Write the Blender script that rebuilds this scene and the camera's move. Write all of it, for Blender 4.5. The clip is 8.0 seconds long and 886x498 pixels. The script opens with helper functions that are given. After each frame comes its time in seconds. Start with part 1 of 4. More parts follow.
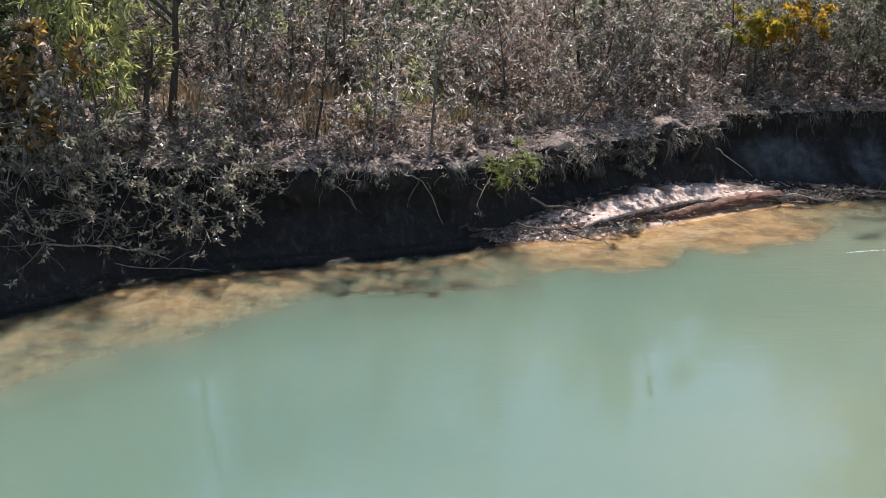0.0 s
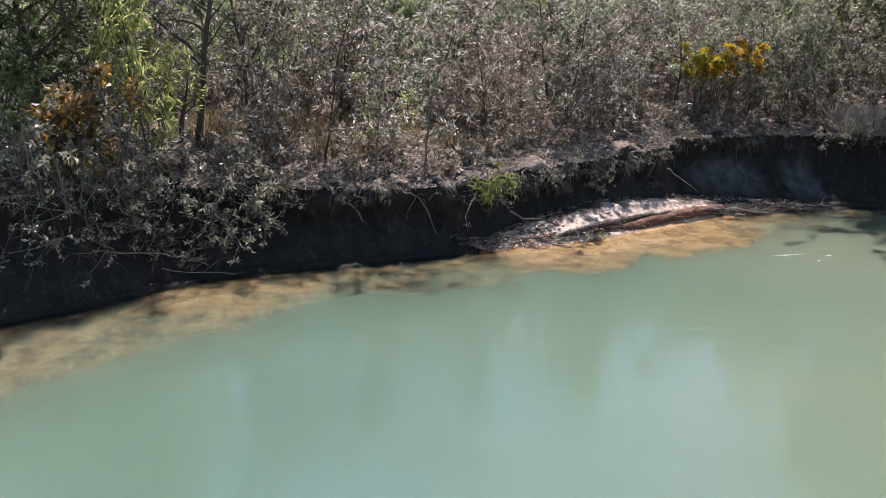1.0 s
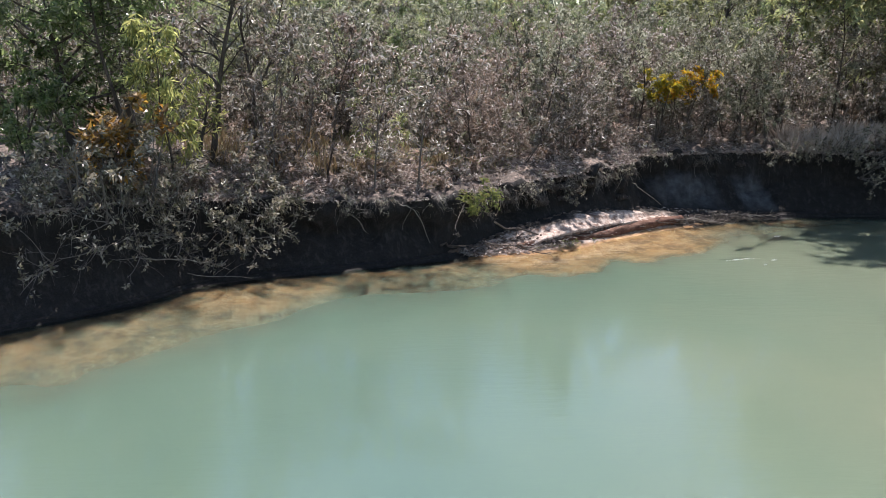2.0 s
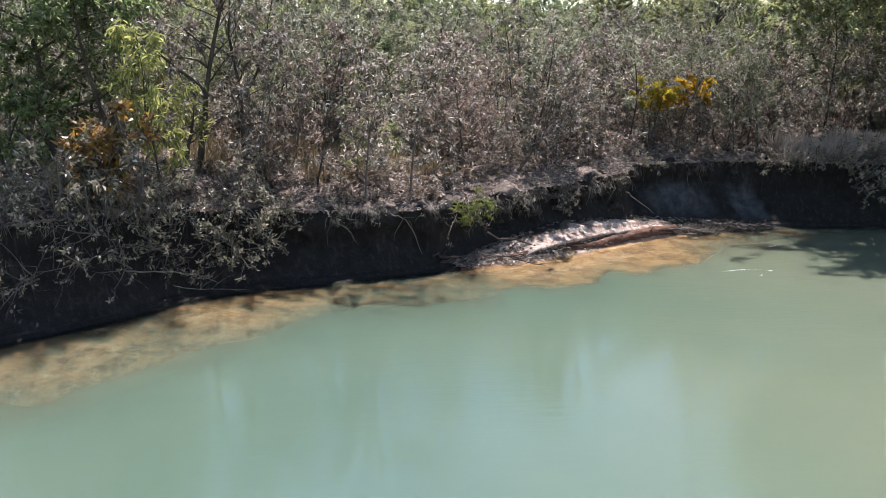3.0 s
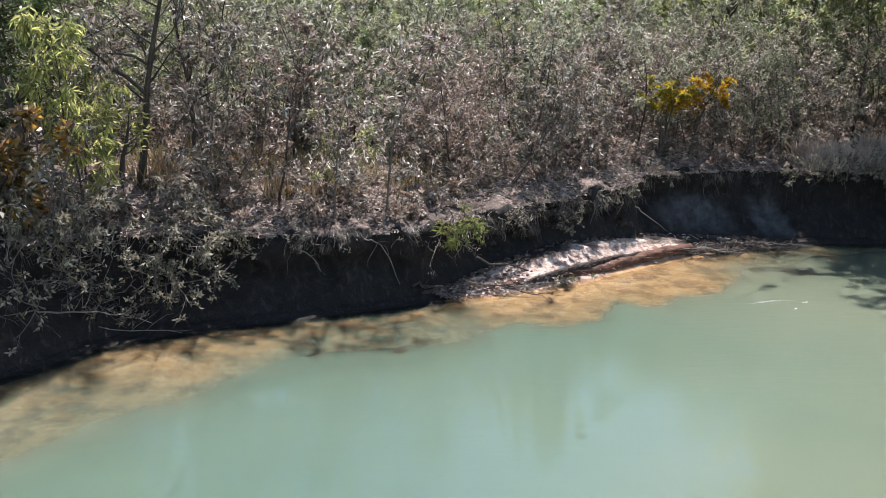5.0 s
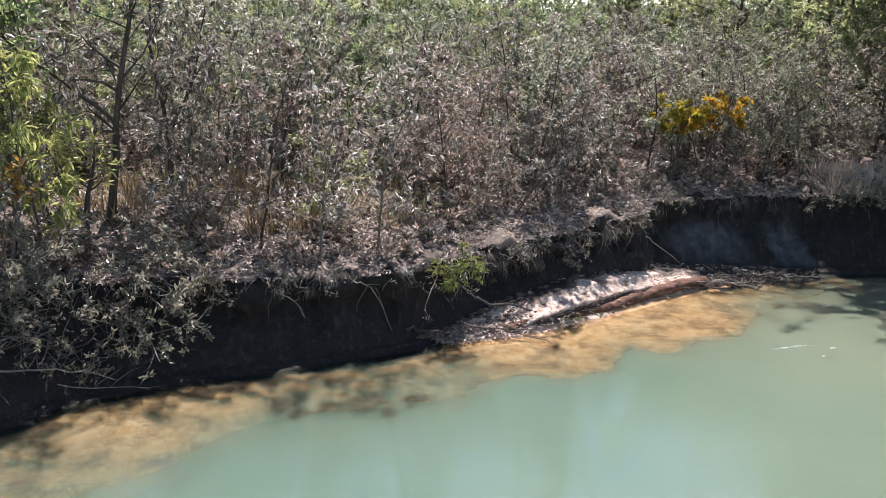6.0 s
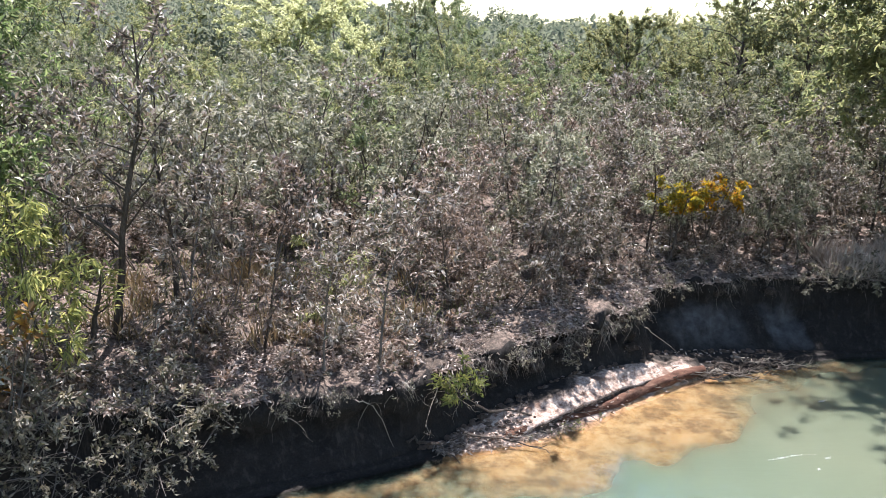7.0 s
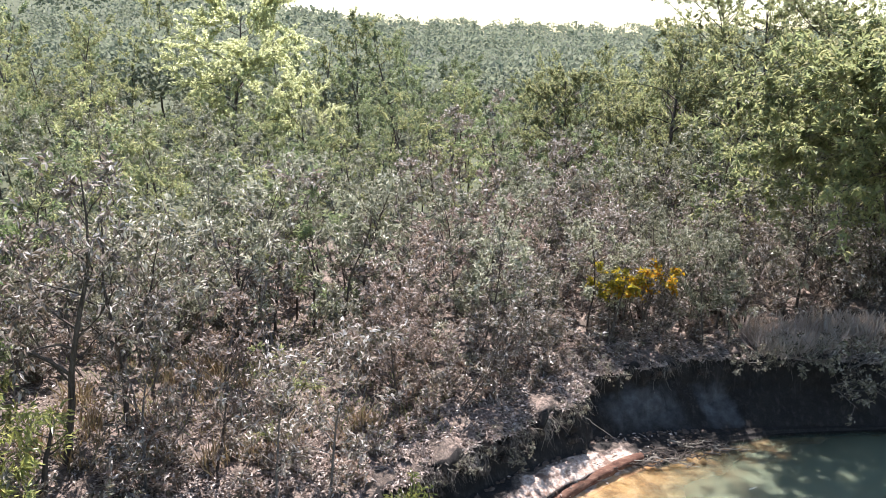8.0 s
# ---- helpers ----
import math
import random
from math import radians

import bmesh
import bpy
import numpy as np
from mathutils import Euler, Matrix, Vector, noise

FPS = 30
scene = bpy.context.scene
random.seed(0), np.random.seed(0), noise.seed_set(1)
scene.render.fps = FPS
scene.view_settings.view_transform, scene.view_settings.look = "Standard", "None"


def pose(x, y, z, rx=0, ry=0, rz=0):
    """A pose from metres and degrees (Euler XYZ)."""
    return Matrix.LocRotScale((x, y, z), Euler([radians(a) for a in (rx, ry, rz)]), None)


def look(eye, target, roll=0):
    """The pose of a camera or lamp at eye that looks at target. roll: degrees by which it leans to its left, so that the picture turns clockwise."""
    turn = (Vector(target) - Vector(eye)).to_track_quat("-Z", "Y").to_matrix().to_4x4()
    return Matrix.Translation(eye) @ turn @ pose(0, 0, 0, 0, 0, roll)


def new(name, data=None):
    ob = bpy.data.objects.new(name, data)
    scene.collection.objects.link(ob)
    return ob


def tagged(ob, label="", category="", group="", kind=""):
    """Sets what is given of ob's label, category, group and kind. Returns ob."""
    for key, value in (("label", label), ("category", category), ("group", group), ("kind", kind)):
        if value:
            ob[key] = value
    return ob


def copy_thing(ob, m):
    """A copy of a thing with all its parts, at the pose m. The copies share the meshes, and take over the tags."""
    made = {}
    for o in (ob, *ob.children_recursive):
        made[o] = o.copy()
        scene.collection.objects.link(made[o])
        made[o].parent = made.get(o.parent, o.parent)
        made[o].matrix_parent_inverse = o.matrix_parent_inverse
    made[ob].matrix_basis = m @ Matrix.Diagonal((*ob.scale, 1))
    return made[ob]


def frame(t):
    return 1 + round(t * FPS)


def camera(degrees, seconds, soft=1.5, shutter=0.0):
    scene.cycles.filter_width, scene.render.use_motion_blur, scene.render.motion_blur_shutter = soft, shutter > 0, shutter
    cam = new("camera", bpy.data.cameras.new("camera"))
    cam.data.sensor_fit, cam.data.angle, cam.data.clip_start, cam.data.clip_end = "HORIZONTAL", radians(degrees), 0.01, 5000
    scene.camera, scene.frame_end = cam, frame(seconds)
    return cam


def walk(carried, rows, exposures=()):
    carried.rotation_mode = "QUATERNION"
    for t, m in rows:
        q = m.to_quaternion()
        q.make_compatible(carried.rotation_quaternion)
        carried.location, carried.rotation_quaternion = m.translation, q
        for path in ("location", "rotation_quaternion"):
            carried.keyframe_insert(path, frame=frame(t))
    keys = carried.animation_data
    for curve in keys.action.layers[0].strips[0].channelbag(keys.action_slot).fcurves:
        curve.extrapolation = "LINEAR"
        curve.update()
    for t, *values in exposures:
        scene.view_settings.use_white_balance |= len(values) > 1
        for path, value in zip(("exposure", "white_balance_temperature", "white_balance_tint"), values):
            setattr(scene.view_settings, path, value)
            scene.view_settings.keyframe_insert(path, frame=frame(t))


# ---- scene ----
cam = camera(56.0, 8.0, 0.8)
# seconds, x, y, z, tilt, lean, yaw
PATH = [
    (0.0, 0.108, 0.0, 4.925, 74.6, -0.02, 0.687), (0.5, -0.27, -1.723, 5.249, 75.25, -0.14, -0.716),
    (1.0, -0.648, -3.119, 5.531, 75.69, -0.3, -1.876), (1.5, -1.105, -4.585, 5.801, 76.2, -0.45, -3.11),
    (1.7, -1.273, -5.088, 5.91, 76.36, -0.5, -3.53), (2.25, -1.54, -5.85, 6.02, 76.75, -0.68, -4.5),
    (2.8, -1.61, -5.5, 6.055, 76.9, -0.79, -4.96), (3.0, -1.602, -5.153, 6.065, 76.9, -0.81, -5.05),
    (3.5, -1.463, -4.313, 6.075, 76.83, -0.86, -5.18), (4.0, -1.275, -3.453, 6.085, 76.66, -0.9, -5.21),
    (4.5, -1.085, -2.609, 6.08, 76.6, -0.91, -5.2), (4.7, -1.02, -2.28, 6.08, 76.59, -0.92, -5.23),
    (5.25, -0.85, -1.02, 6.1, 76.6, -0.94, -5.28), (5.8, -0.71, 0.0, 6.25, 76.62, -0.96, -5.27),
    (6.0, -0.661, 0.194, 6.622, 76.58, -0.98, -5.2), (6.5, -0.61, 0.391, 7.887, 76.47, -0.98, -5.06),
    (7.0, -0.664, 0.553, 9.305, 76.42, -1.0, -5.1), (7.5, -0.749, 0.643, 10.845, 76.27, -1.08, -5.16),
    (7.6, -0.745, 0.64, 11.13, 76.3, -1.07, -5.55), (7.7, -0.735, 0.645, 11.42, 76.38, -1.05, -6.2),
    (7.8, -0.745, 0.655, 11.72, 76.38, -1.08, -6.9), (7.9, -0.775, 0.67, 12.03, 76.35, -1.12, -7.95),
    (8.0, -0.81, 0.687, 12.358, 76.31, -1.17, -9.1),
]
walk(cam, [(t, pose(x, y, z, rx, ry, rz)) for t, x, y, z, rx, ry, rz in PATH],
     exposures=[(0.0, 1.34), (3.0, 1.4), (4.7, 1.48), (6.0, 1.55), (7.0, 1.71), (8.0, 1.87)])

# ---- light ----
SUN_ELEVATION, SUN_AZIMUTH = 63.0, 14.0  # azimuth: degrees from +y towards +x
world = bpy.data.worlds.new("sky")
scene.world = world
world.use_nodes = True
sky = world.node_tree.nodes.new("ShaderNodeTexSky")
sky.sky_type, sky.sun_disc = "NISHITA", False
sky.sun_elevation, sky.sun_rotation = radians(SUN_ELEVATION), radians(SUN_AZIMUTH)
sky.dust_density, sky.air_density, sky.ozone_density = 0.7, 1.3, 2.2
world.node_tree.links.new(sky.outputs[0], world.node_tree.nodes["Background"].inputs[0])
world.node_tree.nodes["Background"].inputs[1].default_value = 0.078
sun = new("sun", bpy.data.lights.new("sun", "SUN"))
sun.data.energy, sun.data.angle, sun.data.color = 5.0, radians(0.53), (1.0, 0.948, 0.945)
e, a = radians(SUN_ELEVATION), radians(SUN_AZIMUTH)
sun.matrix_world = look((40 * math.sin(a) * math.cos(e), 40 * math.cos(a) * math.cos(e), 40 * math.sin(e)), (0, 0, 0))


# ---- materials ----
def material(name):
    m = bpy.data.materials.new(name)
    m.use_nodes = True
    return m, m.node_tree.nodes, m.node_tree.links, m.node_tree.nodes["Principled BSDF"]


def ramp(nodes, stops):
    r = nodes.new("ShaderNodeValToRGB")
    while len(r.color_ramp.elements) < len(stops):
        r.color_ramp.elements.new(0.5)
    for el, (p, c) in zip(r.color_ramp.elements, stops):
        el.position, el.color = p, (*c, 1)
    return r


def noise_node(nodes, links, scale, detail=5.0, rough=0.6, coords="Object", stretch=None):
    tc = nodes.new("ShaderNodeTexCoord")
    n = nodes.new("ShaderNodeTexNoise")
    n.inputs["Scale"].default_value, n.inputs["Detail"].default_value, n.inputs["Roughness"].default_value = scale, detail, rough
    if stretch:
        mp = nodes.new("ShaderNodeMapping")
        mp.inputs["Scale"].default_value = stretch
        links.new(tc.outputs[coords], mp.inputs[0])
        links.new(mp.outputs[0], n.inputs["Vector"])
    else:
        links.new(tc.outputs[coords], n.inputs["Vector"])
    return n


def mix_colour(nodes, links, fac, a, b):
    m = nodes.new("ShaderNodeMix")
    m.data_type = "RGBA"
    for sock, v in ((m.inputs[0], fac), (m.inputs[6], a), (m.inputs[7], b)):
        if isinstance(v, (int, float)):
            sock.default_value = v
        elif isinstance(v, tuple):
            sock.default_value = (*v, 1)
        else:
            links.new(v, sock)
    return m.outputs[2]


def leaf_material(name, colours, glow=0.35, rough=0.42, spec=0.5):
    """Leaves: a colour of its own for each leaf, gloss, and light that comes through from behind."""
    m, nodes, links, bsdf = material(name)
    geo = nodes.new("ShaderNodeNewGeometry")
    r = ramp(nodes, [(i / max(1, len(colours) - 1), c) for i, c in enumerate(colours)])
    links.new(geo.outputs["Random Per Island"], r.inputs[0])
    info = nodes.new("ShaderNodeObjectInfo")
    hsv = nodes.new("ShaderNodeHueSaturation")
    vary = nodes.new("ShaderNodeMapRange")
    vary.inputs[3].default_value, vary.inputs[4].default_value = 0.75, 1.3
    links.new(info.outputs["Random"], vary.inputs[0])
    links.new(vary.outputs[0], hsv.inputs["Value"])
    n = noise_node(nodes, links, 14.0, 3.0)
    mul = nodes.new("ShaderNodeMix")
    mul.data_type, mul.blend_type = "RGBA", "MULTIPLY"
    mul.inputs[0].default_value = 0.5
    links.new(r.outputs[0], mul.inputs[6])
    links.new(n.outputs[0], mul.inputs[7])
    links.new(mul.outputs[2], hsv.inputs["Color"])
    links.new(hsv.outputs[0], bsdf.inputs["Base Color"])
    bsdf.inputs["Roughness"].default_value = rough
    bsdf.inputs["Specular IOR Level"].default_value = spec
    tr = nodes.new("ShaderNodeBsdfTranslucent")
    links.new(hsv.outputs[0], tr.inputs[0])
    mx = nodes.new("ShaderNodeMixShader")
    mx.inputs[0].default_value = glow
    links.new(bsdf.outputs[0], mx.inputs[1])
    links.new(tr.outputs[0], mx.inputs[2])
    links.new(mx.outputs[0], nodes["Material Output"].inputs[0])
    return m


def rough_material(name, colours, scale, fine, bump=0.5, rough=0.9, stretch=None, dist=0.02):
    m, nodes, links, bsdf = material(name)
    n1 = noise_node(nodes, links, scale, 6.0, 0.65, stretch=stretch)
    n2 = noise_node(nodes, links, fine, 6.0, 0.7, stretch=stretch)
    r1 = ramp(nodes, [(0.3 + 0.4 * i / (len(colours) - 1), c) for i, c in enumerate(colours)])
    links.new(n1.outputs[0], r1.inputs[0])
    r2 = ramp(nodes, [(0.3, (0.55, 0.55, 0.55)), (0.7, (1.25, 1.25, 1.25))])
    links.new(n2.outputs[0], r2.inputs[0])
    mul = nodes.new("ShaderNodeMix")
    mul.data_type, mul.blend_type = "RGBA", "MULTIPLY"
    mul.inputs[0].default_value = 1.0
    links.new(r1.outputs[0], mul.inputs[6])
    links.new(r2.outputs[0], mul.inputs[7])
    links.new(mul.outputs[2], bsdf.inputs["Base Color"])
    bsdf.inputs["Roughness"].default_value = rough
    bsdf.inputs["Specular IOR Level"].default_value = 0.25
    b = nodes.new("ShaderNodeBump")
    b.inputs["Strength"].default_value, b.inputs["Distance"].default_value = bump, dist
    links.new(n2.outputs[0], b.inputs["Height"])
    links.new(b.outputs[0], bsdf.inputs["Normal"])
    return m


# near-white tones are sun glints put into the colour, dark ones shaded gaps
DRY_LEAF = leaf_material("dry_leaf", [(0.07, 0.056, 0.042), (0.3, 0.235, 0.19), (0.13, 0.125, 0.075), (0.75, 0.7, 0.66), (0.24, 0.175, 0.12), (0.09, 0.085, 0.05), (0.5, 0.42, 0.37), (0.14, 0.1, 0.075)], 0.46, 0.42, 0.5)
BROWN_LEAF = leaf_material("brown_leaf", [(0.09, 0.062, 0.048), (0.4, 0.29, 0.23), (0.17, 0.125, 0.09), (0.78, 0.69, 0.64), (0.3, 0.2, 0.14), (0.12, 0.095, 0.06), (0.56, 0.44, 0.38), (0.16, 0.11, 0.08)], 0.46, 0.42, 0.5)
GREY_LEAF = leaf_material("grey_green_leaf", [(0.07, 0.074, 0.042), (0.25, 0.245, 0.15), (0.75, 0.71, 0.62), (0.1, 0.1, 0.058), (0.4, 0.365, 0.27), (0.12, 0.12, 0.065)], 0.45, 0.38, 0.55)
DUSTY_LEAF = leaf_material("dusty_green_leaf", [(0.1, 0.108, 0.06), (0.27, 0.27, 0.165), (0.54, 0.52, 0.4), (0.16, 0.165, 0.095)], 0.35, 0.45, 0.4)
GREEN_LEAF = leaf_material("green_leaf", [(0.15, 0.2, 0.085), (0.24, 0.29, 0.13), (0.34, 0.38, 0.19), (0.18, 0.22, 0.12), (0.4, 0.41, 0.23)], 0.52, 0.5)
# dark tones for the bushes' shade, near-white ones painted as sun glints
HANG_LEAF = leaf_material("dark_leaf_with_glints", [(0.055, 0.055, 0.028), (0.2, 0.18, 0.11), (0.66, 0.6, 0.5), (0.08, 0.072, 0.04), (0.42, 0.36, 0.26), (0.1, 0.11, 0.048), (0.56, 0.5, 0.41), (0.07, 0.06, 0.036), (0.3, 0.25, 0.17)], 0.4, 0.34, 0.6)
# the palest tones stand in for highlights on the leaves
DARK_LEAF = leaf_material("dark_green_leaf", [(0.1, 0.155, 0.055), (0.2, 0.27, 0.1), (0.36, 0.42, 0.18), (0.12, 0.16, 0.07), (0.52, 0.53, 0.35)], 0.65, 0.36)
LIME_LEAF = leaf_material("lime_leaf", [(0.22, 0.25, 0.08), (0.48, 0.48, 0.16), (0.12, 0.15, 0.055), (0.74, 0.68, 0.26), (0.2, 0.24, 0.09), (0.36, 0.36, 0.14)], 0.55, 0.4)
OLIVE_LEAF = leaf_material("olive_leaf", [(0.26, 0.295, 0.135), (0.36, 0.385, 0.17), (0.2, 0.23, 0.12), (0.46, 0.45, 0.2), (0.31, 0.29, 0.17)], 0.66, 0.55)
BROAD_LEAF = leaf_material("broad_olive_leaf", [(0.24, 0.265, 0.135), (0.34, 0.355, 0.17), (0.19, 0.215, 0.115), (0.42, 0.4, 0.18), (0.23, 0.215, 0.135)], 0.62, 0.6, 0.3)
GOLD_LEAF = leaf_material("gold_leaf", [(0.6, 0.34, 0.02), (0.68, 0.46, 0.03), (0.5, 0.19, 0.02), (0.42, 0.38, 0.05), (0.28, 0.2, 0.06)], 0.68, 0.5)
YELLOW_LEAF = leaf_material("yellow_leaf", [(0.62, 0.42, 0.03), (0.66, 0.52, 0.04), (0.5, 0.42, 0.05), (0.42, 0.4, 0.07), (0.26, 0.25, 0.07)], 0.68, 0.5)
AMBER_LEAF = leaf_material("amber_leaf", [(0.5, 0.26, 0.05), (0.26, 0.14, 0.055), (0.1, 0.08, 0.04), (0.6, 0.34, 0.06), (0.13, 0.11, 0.05), (0.5, 0.38, 0.26), (0.2, 0.13, 0.06)], 0.5, 0.45)
LITTER_LEAF = leaf_material("litter_leaf", [(0.26, 0.195, 0.155), (0.54, 0.435, 0.375), (0.09, 0.065, 0.05), (0.7, 0.6, 0.54), (0.16, 0.11, 0.085), (0.42, 0.33, 0.28)], 0.15, 0.4, 0.5)
PALE_LEAF = leaf_material("pale_yellow_leaf", [(0.56, 0.58, 0.29), (0.67, 0.67, 0.39), (0.46, 0.5, 0.25), (0.76, 0.75, 0.48)], 0.8, 0.6, 0.3)
FERN_LEAF = leaf_material("fern_leaf", [(0.1, 0.15, 0.035), (0.22, 0.26, 0.07), (0.4, 0.4, 0.12), (0.07, 0.1, 0.03)], 0.45, 0.45)
FOAM = rough_material("foam", [(0.7, 0.7, 0.68), (0.82, 0.82, 0.8)], 30.0, 90.0, 0.2, 0.4)
STRAW = leaf_material("straw", [(0.62, 0.52, 0.43), (0.8, 0.69, 0.6), (0.5, 0.4, 0.33)], 0.3, 0.6)
GOLD_STRAW = leaf_material("golden_straw", [(0.34, 0.25, 0.14), (0.46, 0.36, 0.23), (0.22, 0.15, 0.08), (0.28, 0.23, 0.12)], 0.4, 0.6)
GREY_STRAW = leaf_material("grey_straw", [(0.09, 0.075, 0.062), (0.17, 0.14, 0.12), (0.33, 0.29, 0.25), (0.07, 0.06, 0.05)], 0.25, 0.6)
# paler, greyer green: the haze of distance is put into this colour
HAZED_LEAF = leaf_material("hazed_far_leaf", [(0.18, 0.21, 0.15), (0.22, 0.245, 0.17), (0.26, 0.28, 0.19), (0.2, 0.215, 0.175)], 0.5, 0.8, 0.15)
BARK = rough_material("bark", [(0.035, 0.027, 0.022), (0.075, 0.06, 0.05), (0.13, 0.108, 0.093)], 6.0, 40.0, 0.6, stretch=(1, 1, 0.25))
GREY_BARK = rough_material("grey_bark", [(0.07, 0.06, 0.053), (0.14, 0.122, 0.11), (0.21, 0.19, 0.17)], 6.0, 40.0, 0.6, stretch=(1, 1, 0.25))
TWIG = rough_material("pale_twig", [(0.13, 0.11, 0.09), (0.25, 0.22, 0.19)], 8.0, 50.0, 0.3)
CLOD = rough_material("clod_soil", [(0.05, 0.035, 0.028), (0.1, 0.072, 0.058), (0.17, 0.13, 0.105)], 4.0, 30.0, 0.8)
SOD = rough_material("sod_soil", [(0.03, 0.024, 0.021), (0.075, 0.06, 0.052), (0.14, 0.113, 0.097)], 1.4, 4.5, 1.0, dist=0.25)
LOG = rough_material("log_bark", [(0.05, 0.02, 0.013), (0.1, 0.048, 0.032), (0.2, 0.12, 0.085)], 5.0, 30.0, 0.8, stretch=(0.3, 1, 1))


def ground_material():
    """Leaf-strewn soil above, clay on the cut bank darkened for its shade, pale sand on the bar and orange sand under
    water.
    """
    m, nodes, links, bsdf = material("bank_soil")
    fine = noise_node(nodes, links, 22.0, 8.0, 0.7)
    mid = noise_node(nodes, links, 2.2, 6.0, 0.65)
    big = noise_node(nodes, links, 0.5, 4.0, 0.55)

    def speckle(stops, n):
        r = ramp(nodes, stops)
        links.new(n.outputs[0], r.inputs[0])
        return r.outputs[0]

    soil = mix_colour(nodes, links, speckle([(0.4, (0, 0, 0)), (0.6, (1, 1, 1))], mid),
                      speckle([(0.3, (0.035, 0.027, 0.022)), (0.5, (0.09, 0.07, 0.057)), (0.7, (0.2, 0.165, 0.14))], fine),
                      speckle([(0.3, (0.085, 0.063, 0.053)), (0.5, (0.21, 0.155, 0.128)), (0.7, (0.36, 0.285, 0.24))], fine))
    crumb = noise_node(nodes, links, 8.0, 5.0, 0.75)
    soil = mix_colour(nodes, links, speckle([(0.42, (0.85, 0.85, 0.85)), (0.56, (0, 0, 0))], crumb), soil, (0.045, 0.035, 0.03))
    # near-black clay: the shade on the bank face is put into this colour
    shaded_clay = mix_colour(nodes, links, speckle([(0.35, (0, 0, 0)), (0.65, (1, 1, 1))], mid),
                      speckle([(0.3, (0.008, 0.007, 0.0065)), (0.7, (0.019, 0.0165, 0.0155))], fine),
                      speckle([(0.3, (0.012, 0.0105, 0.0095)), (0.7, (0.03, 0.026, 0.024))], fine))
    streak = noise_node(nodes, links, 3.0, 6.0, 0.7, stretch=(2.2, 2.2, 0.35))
    shaded_clay = mix_colour(nodes, links, speckle([(0.52, (0, 0, 0)), (0.66, (0.85, 0.85, 0.85))], streak), shaded_clay, (0.04, 0.035, 0.032))
    # pale scar of the cove wall, with bluish skylight put into its colour
    pale = speckle([(0.3, (0.022, 0.023, 0.026)), (0.7, (0.095, 0.097, 0.103))], mid)
    blot = noise_node(nodes, links, 5.5, 5.0, 0.7)
    dry = mix_colour(nodes, links, speckle([(0.36, (0, 0, 0)), (0.66, (1, 1, 1))], blot),
                     speckle([(0.3, (0.13, 0.075, 0.055)), (0.7, (0.28, 0.185, 0.145))], fine),
                     speckle([(0.3, (0.45, 0.36, 0.305)), (0.7, (0.62, 0.525, 0.46))], fine))
    mud = noise_node(nodes, links, 1.7, 4.0, 0.6)
    dry = mix_colour(nodes, links, speckle([(0.54, (0, 0, 0)), (0.64, (0.9, 0.9, 0.9))], mud), dry, (0.13, 0.078, 0.058))
    weed_dapple = noise_node(nodes, links, 1.3, 6.0, 0.7)
    wet = mix_colour(nodes, links, speckle([(0.35, (0, 0, 0)), (0.65, (1, 1, 1))], mid),
                     speckle([(0.3, (0.22, 0.112, 0.043)), (0.7, (0.34, 0.195, 0.088))], fine),
                     speckle([(0.3, (0.33, 0.203, 0.112)), (0.7, (0.44, 0.298, 0.184))], fine))

    # brown blotches stand for weed and for dappled tree shade on the bed
    wet = mix_colour(nodes, links, speckle([(0.45, (0, 0, 0)), (0.62, (0.85, 0.85, 0.85))], weed_dapple), wet, (0.12, 0.062, 0.03))

    def mask(name, lo=0.72, hi=0.98):
        at = nodes.new("ShaderNodeAttribute")
        at.attribute_name = name
        jig = nodes.new("ShaderNodeMath")
        jig.operation = "MULTIPLY_ADD"
        links.new(mid.outputs[0], jig.inputs[0])
        jig.inputs[1].default_value = 0.7
        links.new(at.outputs["Fac"], jig.inputs[2])
        st = nodes.new("ShaderNodeMapRange")
        st.inputs[1].default_value, st.inputs[2].default_value = lo, hi
        links.new(jig.outputs[0], st.inputs[0])
        return st.outputs[0]

    grass = speckle([(0.3, (0.025, 0.03, 0.018)), (0.5, (0.055, 0.062, 0.035)), (0.7, (0.1, 0.1, 0.06))], fine)
    soil = mix_colour(nodes, links, mask("turf"), soil, grass)
    c = mix_colour(nodes, links, mask("shaded_clay"), soil, shaded_clay)
    c = mix_colour(nodes, links, mask("pale", 0.55, 1.5), c, pale)
    c = mix_colour(nodes, links, mask("bar"), c, dry)
    c = mix_colour(nodes, links, mask("bed"), c, wet)
    links.new(c, bsdf.inputs["Base Color"])
    bsdf.inputs["Roughness"].default_value = 0.92
    bsdf.inputs["Specular IOR Level"].default_value = 0.2
    # light spreads in the cloudy shallows over the bed
    bsdf.subsurface_method = "BURLEY"
    links.new(mask("bed"), bsdf.inputs["Subsurface Weight"])
    bsdf.inputs["Subsurface Scale"].default_value = 0.22
    bsdf.inputs["Subsurface Radius"].default_value = (1.0, 1.0, 1.0)
    b = nodes.new("ShaderNodeBump")
    b.inputs["Strength"].default_value, b.inputs["Distance"].default_value = 0.8, 0.07
    add = nodes.new("ShaderNodeMath")
    links.new(crumb.outputs[0], add.inputs[0])
    links.new(mid.outputs[0], add.inputs[1])
    links.new(add.outputs[0], b.inputs["Height"])
    links.new(b.outputs[0], bsdf.inputs["Normal"])
    return m


